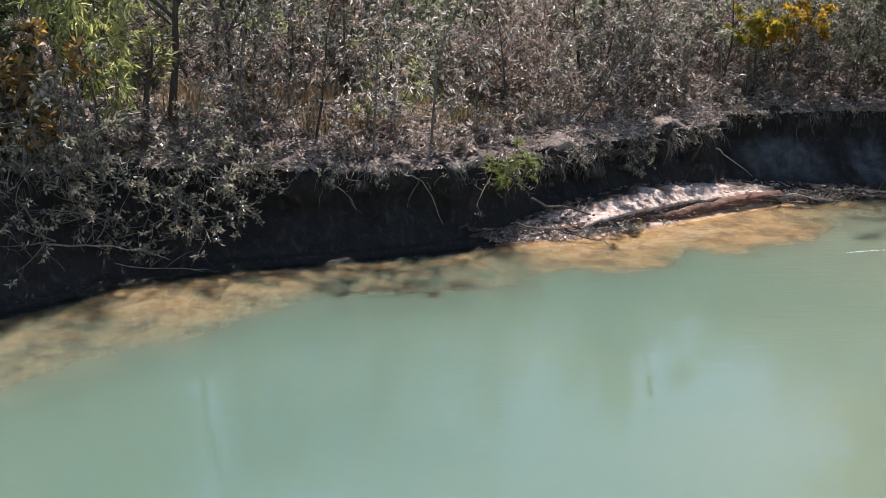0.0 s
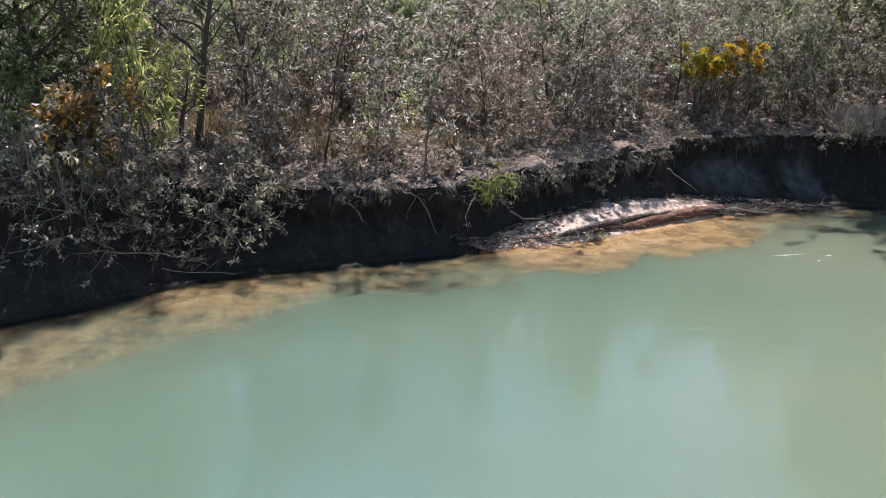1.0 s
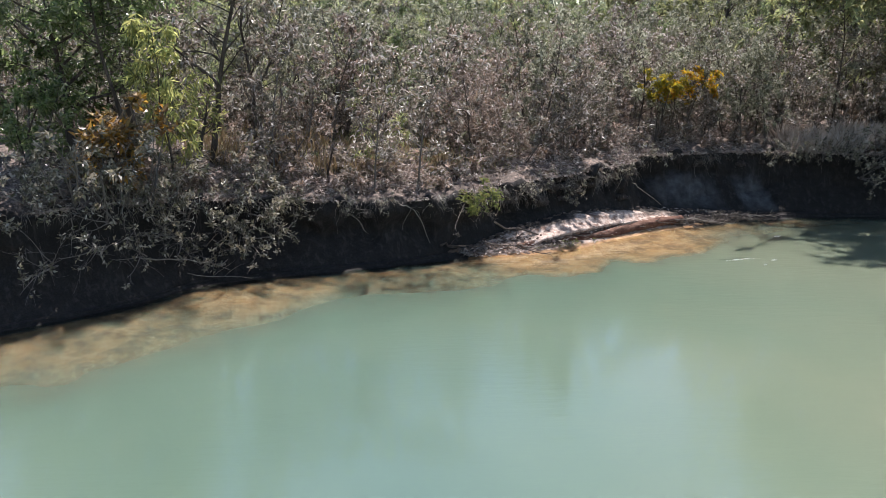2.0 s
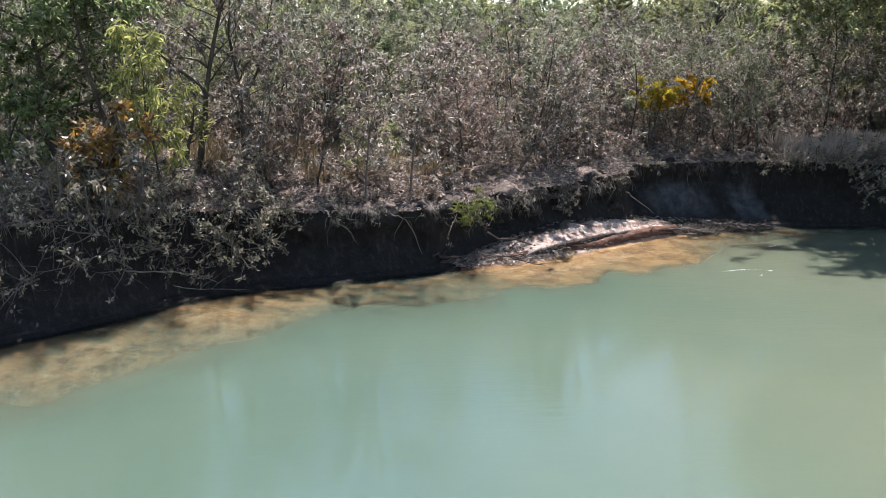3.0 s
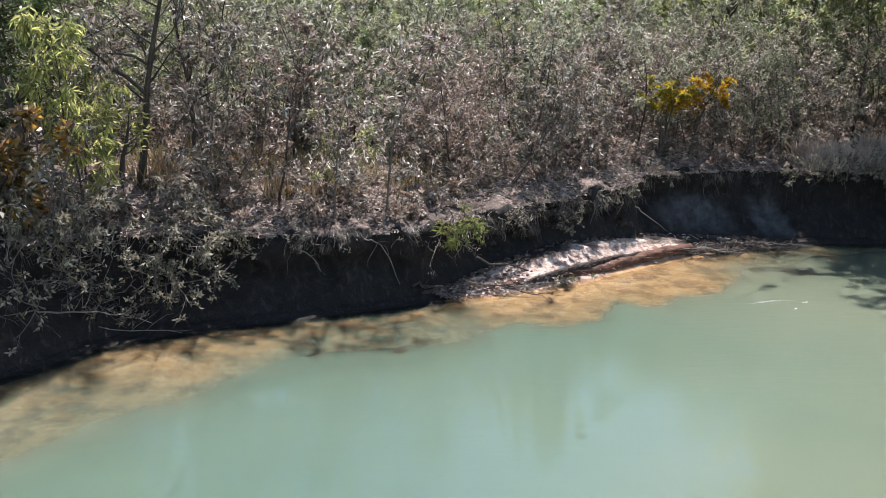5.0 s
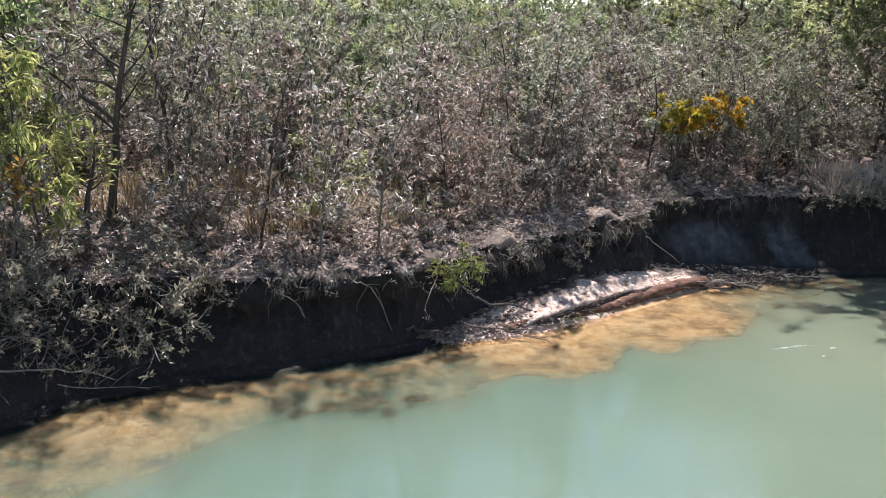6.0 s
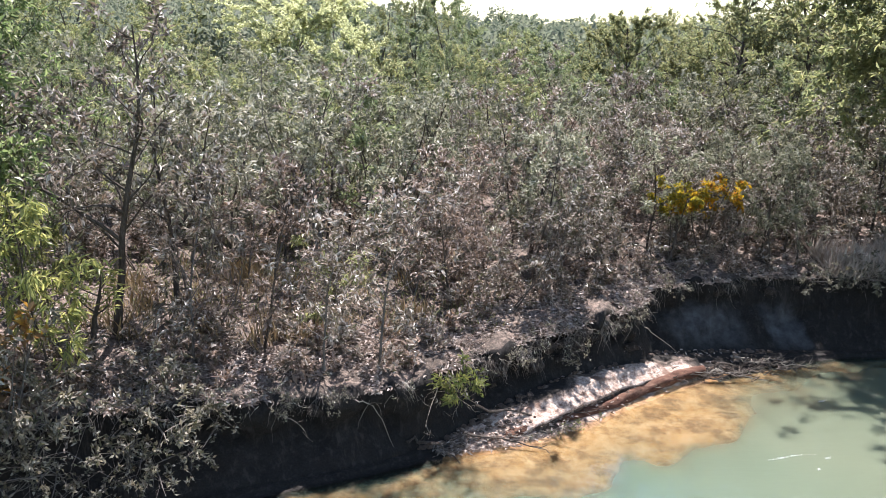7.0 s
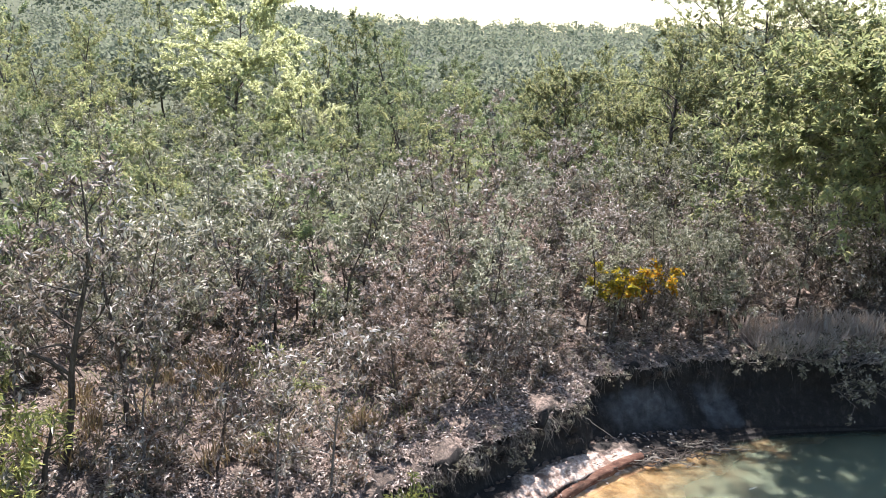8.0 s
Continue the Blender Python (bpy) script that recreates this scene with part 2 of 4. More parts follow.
def water_material():
    """Silty green water: clear where it is shallow, opaque with depth, with a mirror-like rippled surface."""
    m, nodes, links, bsdf = material("river_water")
    nodes.remove(bsdf)
    depth = nodes.new("ShaderNodeAttribute")
    depth.attribute_name = "depth"
    k = nodes.new("ShaderNodeMath")
    k.operation = "MULTIPLY"
    k.inputs[1].default_value = -4.0
    links.new(depth.outputs["Fac"], k.inputs[0])
    ex = nodes.new("ShaderNodeMath")
    ex.operation = "EXPONENT"
    links.new(k.outputs[0], ex.inputs[0])
    big = noise_node(nodes, links, 0.12, 3.0, 0.5)
    silt_colour = ramp(nodes, [(0.2, (0.055, 0.09, 0.071)), (0.55, (0.075, 0.106, 0.076)), (0.9, (0.108, 0.124, 0.086))])
    plume = nodes.new("ShaderNodeAttribute")
    plume.attribute_name = "plume"
    cloud = nodes.new("ShaderNodeMath")
    cloud.operation = "MULTIPLY_ADD"
    cloud.inputs[1].default_value = 0.8
    links.new(big.outputs[0], cloud.inputs[0])
    links.new(plume.outputs["Fac"], cloud.inputs[2])
    links.new(cloud.outputs[0], silt_colour.inputs[0])
    # light spreads sideways in the cloudy water, so shadows on it are soft
    silt = nodes.new("ShaderNodeSubsurfaceScattering")
    silt.falloff = "BURLEY"
    links.new(silt_colour.outputs[0], silt.inputs["Color"])
    silt.inputs["Scale"].default_value = 0.5
    silt.inputs["Radius"].default_value = (1.0, 1.0, 1.0)
    clear = nodes.new("ShaderNodeBsdfTransparent")
    clear.inputs[0].default_value = (0.93, 0.97, 0.92, 1)
    body = nodes.new("ShaderNodeMixShader")
    links.new(ex.outputs[0], body.inputs[0])
    links.new(silt.outputs[0], body.inputs[1])
    links.new(clear.outputs[0], body.inputs[2])
    w1 = noise_node(nodes, links, 1.1, 3.0, 0.5, stretch=(0.7, 1.5, 1))
    w2 = noise_node(nodes, links, 2.8, 3.0, 0.55, stretch=(0.5, 1.9, 1))
    area = noise_node(nodes, links, 0.17, 2.0, 0.5)
    calm = nodes.new("ShaderNodeMapRange")
    calm.inputs[1].default_value, calm.inputs[2].default_value = 0.38, 0.58
    links.new(area.outputs[0], calm.inputs[0])
    m2 = nodes.new("ShaderNodeMath")
    m2.operation = "MULTIPLY"
    links.new(w2.outputs[0], m2.inputs[0])
    links.new(calm.outputs[0], m2.inputs[1])
    m3 = nodes.new("ShaderNodeMath")
    m3.operation = "MULTIPLY_ADD"
    m3.inputs[1].default_value = 1.3
    links.new(m2.outputs[0], m3.inputs[0])
    links.new(w1.outputs[0], m3.inputs[2])
    b = nodes.new("ShaderNodeBump")
    b.inputs["Strength"].default_value, b.inputs["Distance"].default_value = 0.13, 0.06
    links.new(m3.outputs[0], b.inputs["Height"])
    gloss = nodes.new("ShaderNodeBsdfGlossy")
    gloss.inputs["Roughness"].default_value = 0.025
    links.new(b.outputs[0], gloss.inputs["Normal"])
    fres = nodes.new("ShaderNodeFresnel")
    fres.inputs[0].default_value = 1.58
    links.new(b.outputs[0], fres.inputs["Normal"])
    top = nodes.new("ShaderNodeMixShader")
    links.new(fres.outputs[0], top.inputs[0])
    links.new(body.outputs[0], top.inputs[1])
    links.new(gloss.outputs[0], top.inputs[2])
    links.new(top.outputs[0], nodes["Material Output"].inputs[0])
    return m


SOIL, WATER = ground_material(), water_material()

# ---- the lie of the land ----
# along x: waterline, foot of the cut bank and its height, lip and its height, outer edge of the shoal and its depth
BANK_X = np.array([-16, -10, -8.4, -7.1, -6.2, -4.4, -2.8, -0.8, 0.9, 2.6, 4.4, 6.0, 7.45, 7.75, 9.8, 11.0, 12.6, 14.5, 16.1, 18.0, 24.0])
WATER_Y = np.array([9.0, 11.8, 13.0, 14.2, 15.5, 16.3, 16.8, 17.5, 18.2, 18.5, 19.2, 20.5, 21.5, 21.8, 22.7, 23.4, 23.8, 24.1, 24.1, 24.0, 24.0])
FOOT_Y = np.array([9.2, 12.0, 13.2, 14.5, 15.8, 16.6, 17.1, 17.75, 18.6, 19.9, 21.0, 21.85, 22.6, 23.5, 24.1, 24.25, 24.35, 24.4, 24.3, 24.2, 24.2])
FOOT_Z = np.array([0.1, 0.1, 0.1, 0.1, 0.1, 0.12, 0.12, 0.12, 0.14, 0.5, 0.8, 0.75, 0.62, 0.5, 0.32, 0.22, 0.2, 0.15, 0.12, 0.1, 0.1])
LIP_Y = np.array([10.2, 13.3, 14.6, 15.8, 16.7, 17.35, 17.7, 18.2, 18.95, 20.15, 21.4, 22.2, 23.2, 24.3, 25.0, 25.4, 25.7, 25.6, 24.9, 24.6, 24.6])
LIP_Z = np.array([2.3, 2.3, 2.25, 2.15, 2.05, 1.95, 1.85, 1.76, 1.8, 1.9, 2.0, 2.1, 2.25, 2.3, 2.3, 2.3, 2.3, 2.3, 2.3, 2.3, 2.3])
SHOAL_X = np.array([-16, -7.4, -6.0, -4.8, -3.5, -2.6, -1.1, 0.2, 1.6, 2.2, 3.1, 4.5, 5.5, 6.6, 8.1, 9.1, 10.0, 11.0, 13.0, 18.0])
SHOAL_Y = np.array([5.2, 9.1, 10.4, 11.8, 13.3, 14.3, 14.5, 14.6, 15.5, 16.7, 16.5, 16.9, 18.2, 18.1, 18.5, 19.8, 20.8, 21.0, 21.9, 23.0])
SHOAL_D = np.array([0.22, 0.22, 0.21, 0.21, 0.21, 0.22, 0.25, 0.27, 0.25, 0.1, 0.07, 0.07, 0.08, 0.08, 0.09, 0.12, 0.2, 0.24, 0.34, 0.5])


def along(x, ys, xs=BANK_X):
    """Smoothed reading of a line of the plan at x."""
    k = np.linspace(-0.25, 0.25, 5)
    return np.mean([np.interp(np.asarray(x) + d, xs, ys) for d in k], axis=0)


LEDGE_X = np.array([1.0, 2.9, 3.6, 5.0, 6.2, 7.5, 8.9, 9.6])
LEDGE_Y = np.array([18.5, 18.85, 19.1, 20.1, 21.05, 21.85, 22.6, 23.0])
LEDGE_ROWS = [(0.1, 0), (0.25, 0), (0.4, 0), (0.55, 0), (0.7, 0), (0.85, 0), (0.96, 0), (1.0, 0.0), (1.005, 0.3), (1.01, 0.65), (1.02, 0.95), (1.06, 1.0)] + [(1 + 0.1 * i, 1.0) for i in range(1, 10)] + [(1.44, 1.0), (1.47, 1.0)]
LEDGE_ROWS.sort()


def lip_y(x):
    """The ragged lip of the cut bank."""
    return float(along(x, LIP_Y)) + 0.26 * noise.noise(Vector((x * 0.9, 3.3, 0.7))) + 0.3 * noise.noise(Vector((x * 2.3, 8.1, 0.2))) + 0.14 * noise.noise(Vector((x * 5.1, 2.1, 0.4)))


def rough(x, y, s, seed=0.0):
    return noise.noise(Vector((x * s + seed, y * s - seed, seed * 1.7)))


def bed_depth(x, y):
    """Depth of the river bed below the water."""
    yw, ys, ds = (float(along(x, WATER_Y)), float(along(x, SHOAL_Y, SHOAL_X)), float(along(x, SHOAL_D, SHOAL_X)))
    ys += 0.5 * rough(x, y, 0.9, 3.1) + 0.2 * rough(x, y, 2.7, 5.2)
    if y >= yw:
        return -0.02
    u = (yw - y) / max(0.4, yw - ys)
    d = ds * min(1.0, u) ** 0.8 + 0.05 * rough(x, y, 0.7, 8.0) * min(1, u * 2)
    if x < 1.9 or x > 9.5:
        # a gentle slope into the murk
        out = max(0.0, ys + 0.9 - y)
        d += 1.5 * (1 - math.exp(-0.045 * out * out - 0.03 * out))
    else:
        d += 1.6 * (1 - math.exp(-max(0.0, ys - y) * 0.42))
    return max(0.01, d)


def ground_z(x, y):
    """Height of the ground behind the lip."""
    yl, zl = lip_y(x), float(along(x, LIP_Z))
    d = max(0.0, y - yl)
    z = zl + 0.65 * (1 - math.exp(-d * 0.45)) + 0.012 * min(d, 120)
    z += 0.1 * rough(x, y, 0.6, 1.0) * min(1, d) + 0.05 * rough(x, y, 1.9, 2.0) * min(1, d * 2)
    if d < 6:
        z += (0.1 * rough(x, y, 2.8, 2.6) + 0.06 * rough(x, y, 6.0, 2.7)) * min(1, d * 2)
    if d > 60:
        far = min(1.0, (d - 60) / 1000)
        z += far * (24 + 14 * rough(x, y, 0.0016, 4.0)) + 3.0 * min(1, (d - 60) / 80) * rough(x, y, 0.012, 7.0)
        left = max(0.0, 1 - abs((x + 130) / 160)) * max(0.0, 1 - abs(d - 420) / 330)
        z += 40 * left
    return z


def mesh_from(name, verts, faces, mats, smooth=True, attrs=None):
    me = bpy.data.meshes.new(name)
    me.from_pydata([tuple(v) for v in verts], [], [tuple(f) for f in faces])
    for m in mats:
        me.materials.append(m)
    if smooth:
        me.polygons.foreach_set("use_smooth", [True] * len(me.polygons))
    for key, vals in (attrs or {}).items():
        at = me.attributes.new(key, "FLOAT", "POINT")
        at.data.foreach_set("value", np.asarray(vals, dtype=np.float32))
    me.update()
    return me


def spread_steps(lo, hi, step, far, grow=1.25):
    """Even steps from lo to hi, then growing steps out to +-far."""
    mid = list(np.arange(lo, hi, step))
    left, s, v = [], step, lo
    while v > -far:
        s *= grow
        v -= s
        left.append(v)
    right, s, v = [], step, mid[-1]
    while v < far:
        s *= grow
        v += s
        right.append(v)
    return left[::-1] + mid + right


def build_ground():
    xs = spread_steps(-12, 20, 0.14, 2600)
    bed = [0.0, 0.02, 0.05, 0.09, 0.13, 0.18, 0.24, 0.3, 0.37, 0.45, 0.53, 0.62, 0.71, 0.8, 0.9, 1.0]
    cliff = [i / 18 for i in range(19)]
    d, s, back = 0.0, 0.1, []
    while d < 2600:
        d += s
        s *= 1.04 if d < 12 else 1.16
        back.append(d)
    verts, shaded_clay, bar, bedm, pale, turf = [], [], [], [], [], []
    rows = 0
    for x in xs:
        yw, yf, zf = (float(along(x, c)) for c in (WATER_Y, FOOT_Y, FOOT_Z))
        yl, zl = lip_y(x), float(along(x, LIP_Z))
        ys = float(along(x, SHOAL_Y, SHOAL_X))
        col = []
        # opposite bank, behind the camera
        for y, z in ((-2600, 30), (-600, 12), (-150, 5), (-60, 4), (-34, 3.5), (-31, 0.5), (-29, -0.6), (-20, -2.0), (-8, -2.2), (0, -2.1), (4, -2.05)):
            col.append((y, z, 1.0 if z < 0 else 0.0, 0, 0, 0))
        y0 = min(ys - 3.0, yw - 4)
        for u in reversed(bed):
            y = yw - (yw - y0) * u
            # bed darkens to clay at the waterline: bank and tree shade in colour
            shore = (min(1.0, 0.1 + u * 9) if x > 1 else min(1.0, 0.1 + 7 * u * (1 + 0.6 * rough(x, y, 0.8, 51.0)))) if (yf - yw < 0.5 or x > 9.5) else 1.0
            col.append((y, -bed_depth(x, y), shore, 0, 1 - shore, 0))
        onbar = max(0.0, min(1.0, (yf - yw - 0.35) / 0.5))
        ledge = max(0.0, min(1.0, (x - 2.9) / 0.8, (9.5 - x) / 0.7))
        ym = min(max(float(along(x, LEDGE_Y, LEDGE_X)) + 0.07 * rough(x, 0, 1.7, 21.0) + 0.05 * rough(x, 0, 5.0, 22.0), yw + 0.1), yf - 0.15)
        for u, step in LEDGE_ROWS:
            if u < 1:
                y, z = yw + (ym - yw) * u, 0.13 * u * (1 if onbar > 0.3 else zf * 4)
            else:
                y = ym + (yf - ym) * (u - 1)
                z = 0.13 * min(1, zf * 6) + (zf - 0.13 * min(1, zf * 6)) * ((u - 1) ** 0.8 * (1 - 0.45 * ledge) + 0.45 * ledge * step)
                y += 0.0 if step > 0.9 else 0.09 * ledge * math.sin(math.pi * step)
                second = max(0.0, min(1.0, (u - 1.42) / 0.05)) * max(0.0, 1 - (u - 1) ** 2)
                z += 0.09 * onbar * second
            z += (0.035 * rough(x, y, 1.8, 9.0) + 0.035 * rough(x, y, 5.0, 6.0) + 0.02 * rough(x, y, 11.0, 7.0)) * onbar * (1 if u != 1 else 0.3)
            sandy = max(0.0, min(1.0, (x - 1.2) / 1.0, (9.2 - x) / 0.7)) if onbar > 0.3 else 0.0
            # sand turns to dark clay towards the foot, standing for the bank's shadow
            sandy *= max(0.0, min(1.0, (0.95 - (y - ym) + 0.5 * rough(x, y, 1.3, 43.0)) / 0.4))
            wetness = onbar * (0.75 * max(0, 1 - z / 0.16)) if x < 10 else 0.0
            face = 0.85 * ledge if (1.0 <= u < 1.03 and step < 0.9) else 0.0
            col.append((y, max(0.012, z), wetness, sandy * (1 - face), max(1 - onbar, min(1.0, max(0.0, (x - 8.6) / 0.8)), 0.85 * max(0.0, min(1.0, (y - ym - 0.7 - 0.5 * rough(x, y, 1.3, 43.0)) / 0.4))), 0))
        for u in cliff:
            y = yf + (yl - yf) * u
            z = zf + (zl - zf) * u
            inward = 0.3 * math.sin(math.pi * min(1, u * 1.05)) * min(1.0, (zl - zf) / 1.5)
            y += inward + 0.3 * rough(x, z * 1.3, 1.1, 11.0) * math.sin(math.pi * u) + 0.16 * rough(x, z, 3.0, 12.0) * math.sin(math.pi * (0.1 + 0.9 * u))
            z += 0.24 * rough(x, 0, 1.3, 13.0) * u + 0.19 * rough(x, 0, 3.6, 14.0) * u
            slump = max(0.0, min(1.0, (x - 1.4) / 0.8, (8.0 - x) / 0.5), 0.6 * min(1.0, (x + 5) / 2, (2 - x) / 0.5))
            start = 0.72 - 0.4 * slump
            top = max(0.0, (u - start) / (1 - start))
            y -= top * (0.16 + 0.3 * max(0.0, rough(x, z, 1.7, 31.0)) + 0.15 * rough(x, z, 4.5, 32.0)) * (1 - 0.3 * top)
            y -= slump * math.sin(math.pi * top) * (0.12 + 0.8 * rough(x, z * 0.6, 1.25, 35.0) + 0.6 * rough(x, z * 0.5, 3.4, 36.0))
            z += 0.2 * slump * math.sin(math.pi * top) * rough(x, y, 3.0, 37.0)
            z += 0.1 * top * rough(x, u, 2.6, 33.0)
            # two lobes where the wall is painted lighter, as the sky lights it
            pw = max(0.9 * max(0.0, 1 - abs((x - 10.2 + 0.9 * u) / 1.7) ** 3), 1.15 * max(0.0, 1 - abs((x - 12.9 + 0.8 * u) / 0.75) ** 4)) * math.sin(math.pi * min(1, max(0, u * 1.25 + 0.12))) * (1 + 0.5 * rough(x, z, 1.6, 41.0))
            # the slump shows soil only right of x = 1, elsewhere the shade-dark clay
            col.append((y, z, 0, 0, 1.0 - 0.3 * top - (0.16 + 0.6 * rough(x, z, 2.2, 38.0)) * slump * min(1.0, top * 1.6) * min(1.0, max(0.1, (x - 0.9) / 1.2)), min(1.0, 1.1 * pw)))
        for d in back:
            y = yl + d
            z = ground_z(x, y)
            if d < 1.2:
                z += (0.24 * rough(x, 0, 1.3, 13.0) + 0.19 * rough(x, 0, 3.6, 14.0) + 0.1 * rough(x, 1, 2.6, 33.0)) * (1 - d / 1.2)
                y -= (0.11 + 0.21 * max(0.0, rough(x, float(along(x, LIP_Z)), 1.7, 31.0))) * (1 - d / 1.2)
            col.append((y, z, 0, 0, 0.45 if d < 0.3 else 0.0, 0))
        rows = len(col)
        for y, z, b, s_, c, p in col:
            verts.append((x, y, z))
            bedm.append(b), bar.append(s_), shaded_clay.append(c), pale.append(p), turf.append(min(1.0, max(0.0, (abs(y - 10) - 24) / 18)))
    faces = []
    for i in range(len(xs) - 1):
        for j in range(rows - 1):
            k = i * rows + j
            faces.append((k, k + rows, k + rows + 1, k + 1))
    me = mesh_from("ground", verts, faces, [SOIL], True, {"shaded_clay": shaded_clay, "bar": bar, "bed": bedm, "pale": pale, "turf": turf})
    return tagged(new("ground", me), "eroded river bank with leaf-strewn soil and a sand bar", "ground", kind="structure")


def build_water():
    xs = spread_steps(-14, 20, 0.25, 2400, 1.5)
    ys = [-45, -38, -30, -22, -14, -8, -3, 1, 4] + list(np.arange(5.5, 25.2, 0.22)) + [25.4]
    verts = [(x, y, 0.0) for x in xs for y in ys]
    depth = [bed_depth(x, y) if y > 3 else 3.0 for x in xs for y in ys]
    n = len(ys)
    faces = [(i * n + j, (i + 1) * n + j, (i + 1) * n + j + 1, i * n + j + 1) for i in range(len(xs) - 1) for j in range(n - 1)]
    # silt drifts out from the cove
    plume = [0.5 * min(1.0, max(0.0, (x - 1.0 - 0.25 * (y - 14)) / 9)) for x in xs for y in ys]
    me = mesh_from("water", verts, faces, [WATER], True, {"depth": depth, "plume": plume})
    return tagged(new("water", me), "calm silty green river water over pale shallows", "river", kind="structure")


build_ground()
build_water()


# ---- growing things ----
class Soup:
    """Vertices and faces of one mesh in the making."""

    def __init__(self):
        self.v, self.f = [], []

    def tube(self, pts, radii, sides=5):
        base = len(self.v)
        for i, p in enumerate(pts):
            d = (pts[min(i + 1, len(pts) - 1)] - pts[max(i - 1, 0)]).normalized()
            a = d.orthogonal().normalized()
            b = d.cross(a)
            for k in range(sides):
                t = 2 * math.pi * k / sides
                self.v.append(p + (a * math.cos(t) + b * math.sin(t)) * radii[i])
        for i in range(len(pts) - 1):
            for k in range(sides):
                q = base + i * sides
                self.f.append((q + k, q + (k + 1) % sides, q + sides + (k + 1) % sides, q + sides + k))
        self.f.append(tuple(base + (len(pts) - 1) * sides + k for k in range(sides)))
        self.f.append(tuple(base + k for k in reversed(range(sides))))

    def leaves(self, pos, way, length, width, rng, fold=0.25, flat=0.6):
        """A folded, pointed blade for each place."""
        n = len(pos)
        pos, way = np.asarray(pos, float), np.asarray(way, float)
        way /= np.linalg.norm(way, axis=1)[:, None] + 1e-9
        side = np.cross(way, rng.normal(size=(n, 3)) + np.array([0, 0, 1.6 * flat]))
        side /= np.linalg.norm(side, axis=1)[:, None] + 1e-9
        up = np.cross(side, way)
        L = (length * rng.uniform(0.6, 1.25, n))[:, None]
        W = (width * rng.uniform(0.7, 1.2, n))[:, None]
        mid = pos + way * L * 0.45
        tip = pos + way * L - up * L * 0.12
        a, b = mid + side * W * 0.5 + up * W * fold, mid - side * W * 0.5 + up * W * fold
        base = len(self.v)
        self.v.extend(np.stack([pos, a, tip, b], 1).reshape(-1, 3).tolist())
        for i in range(n):
            k = base + 4 * i
            self.f.append((k, k + 1, k + 2))
            self.f.append((k, k + 2, k + 3))

    def mesh(self, name, mat, smooth=False):
        return mesh_from(name, self.v, self.f, [mat], smooth)


def part(name, soup, mat, parent, label="", smooth=False):
    ob = new(name, soup.mesh(name, mat, smooth))
    ob.parent = parent
    return tagged(ob, label)


def bend(rng, start, way, length, steps, wander, lift):
    """A wandering path from start along way; lift bends it up or down."""
    pts, p, d = [start.copy()], start.copy(), way.normalized()
    for _ in range(steps):
        d = (d + Vector(rng.normal(size=3)) * wander + Vector((0, 0, lift))).normalized()
        p = p + d * (length / steps)
        pts.append(p.copy())
    return pts


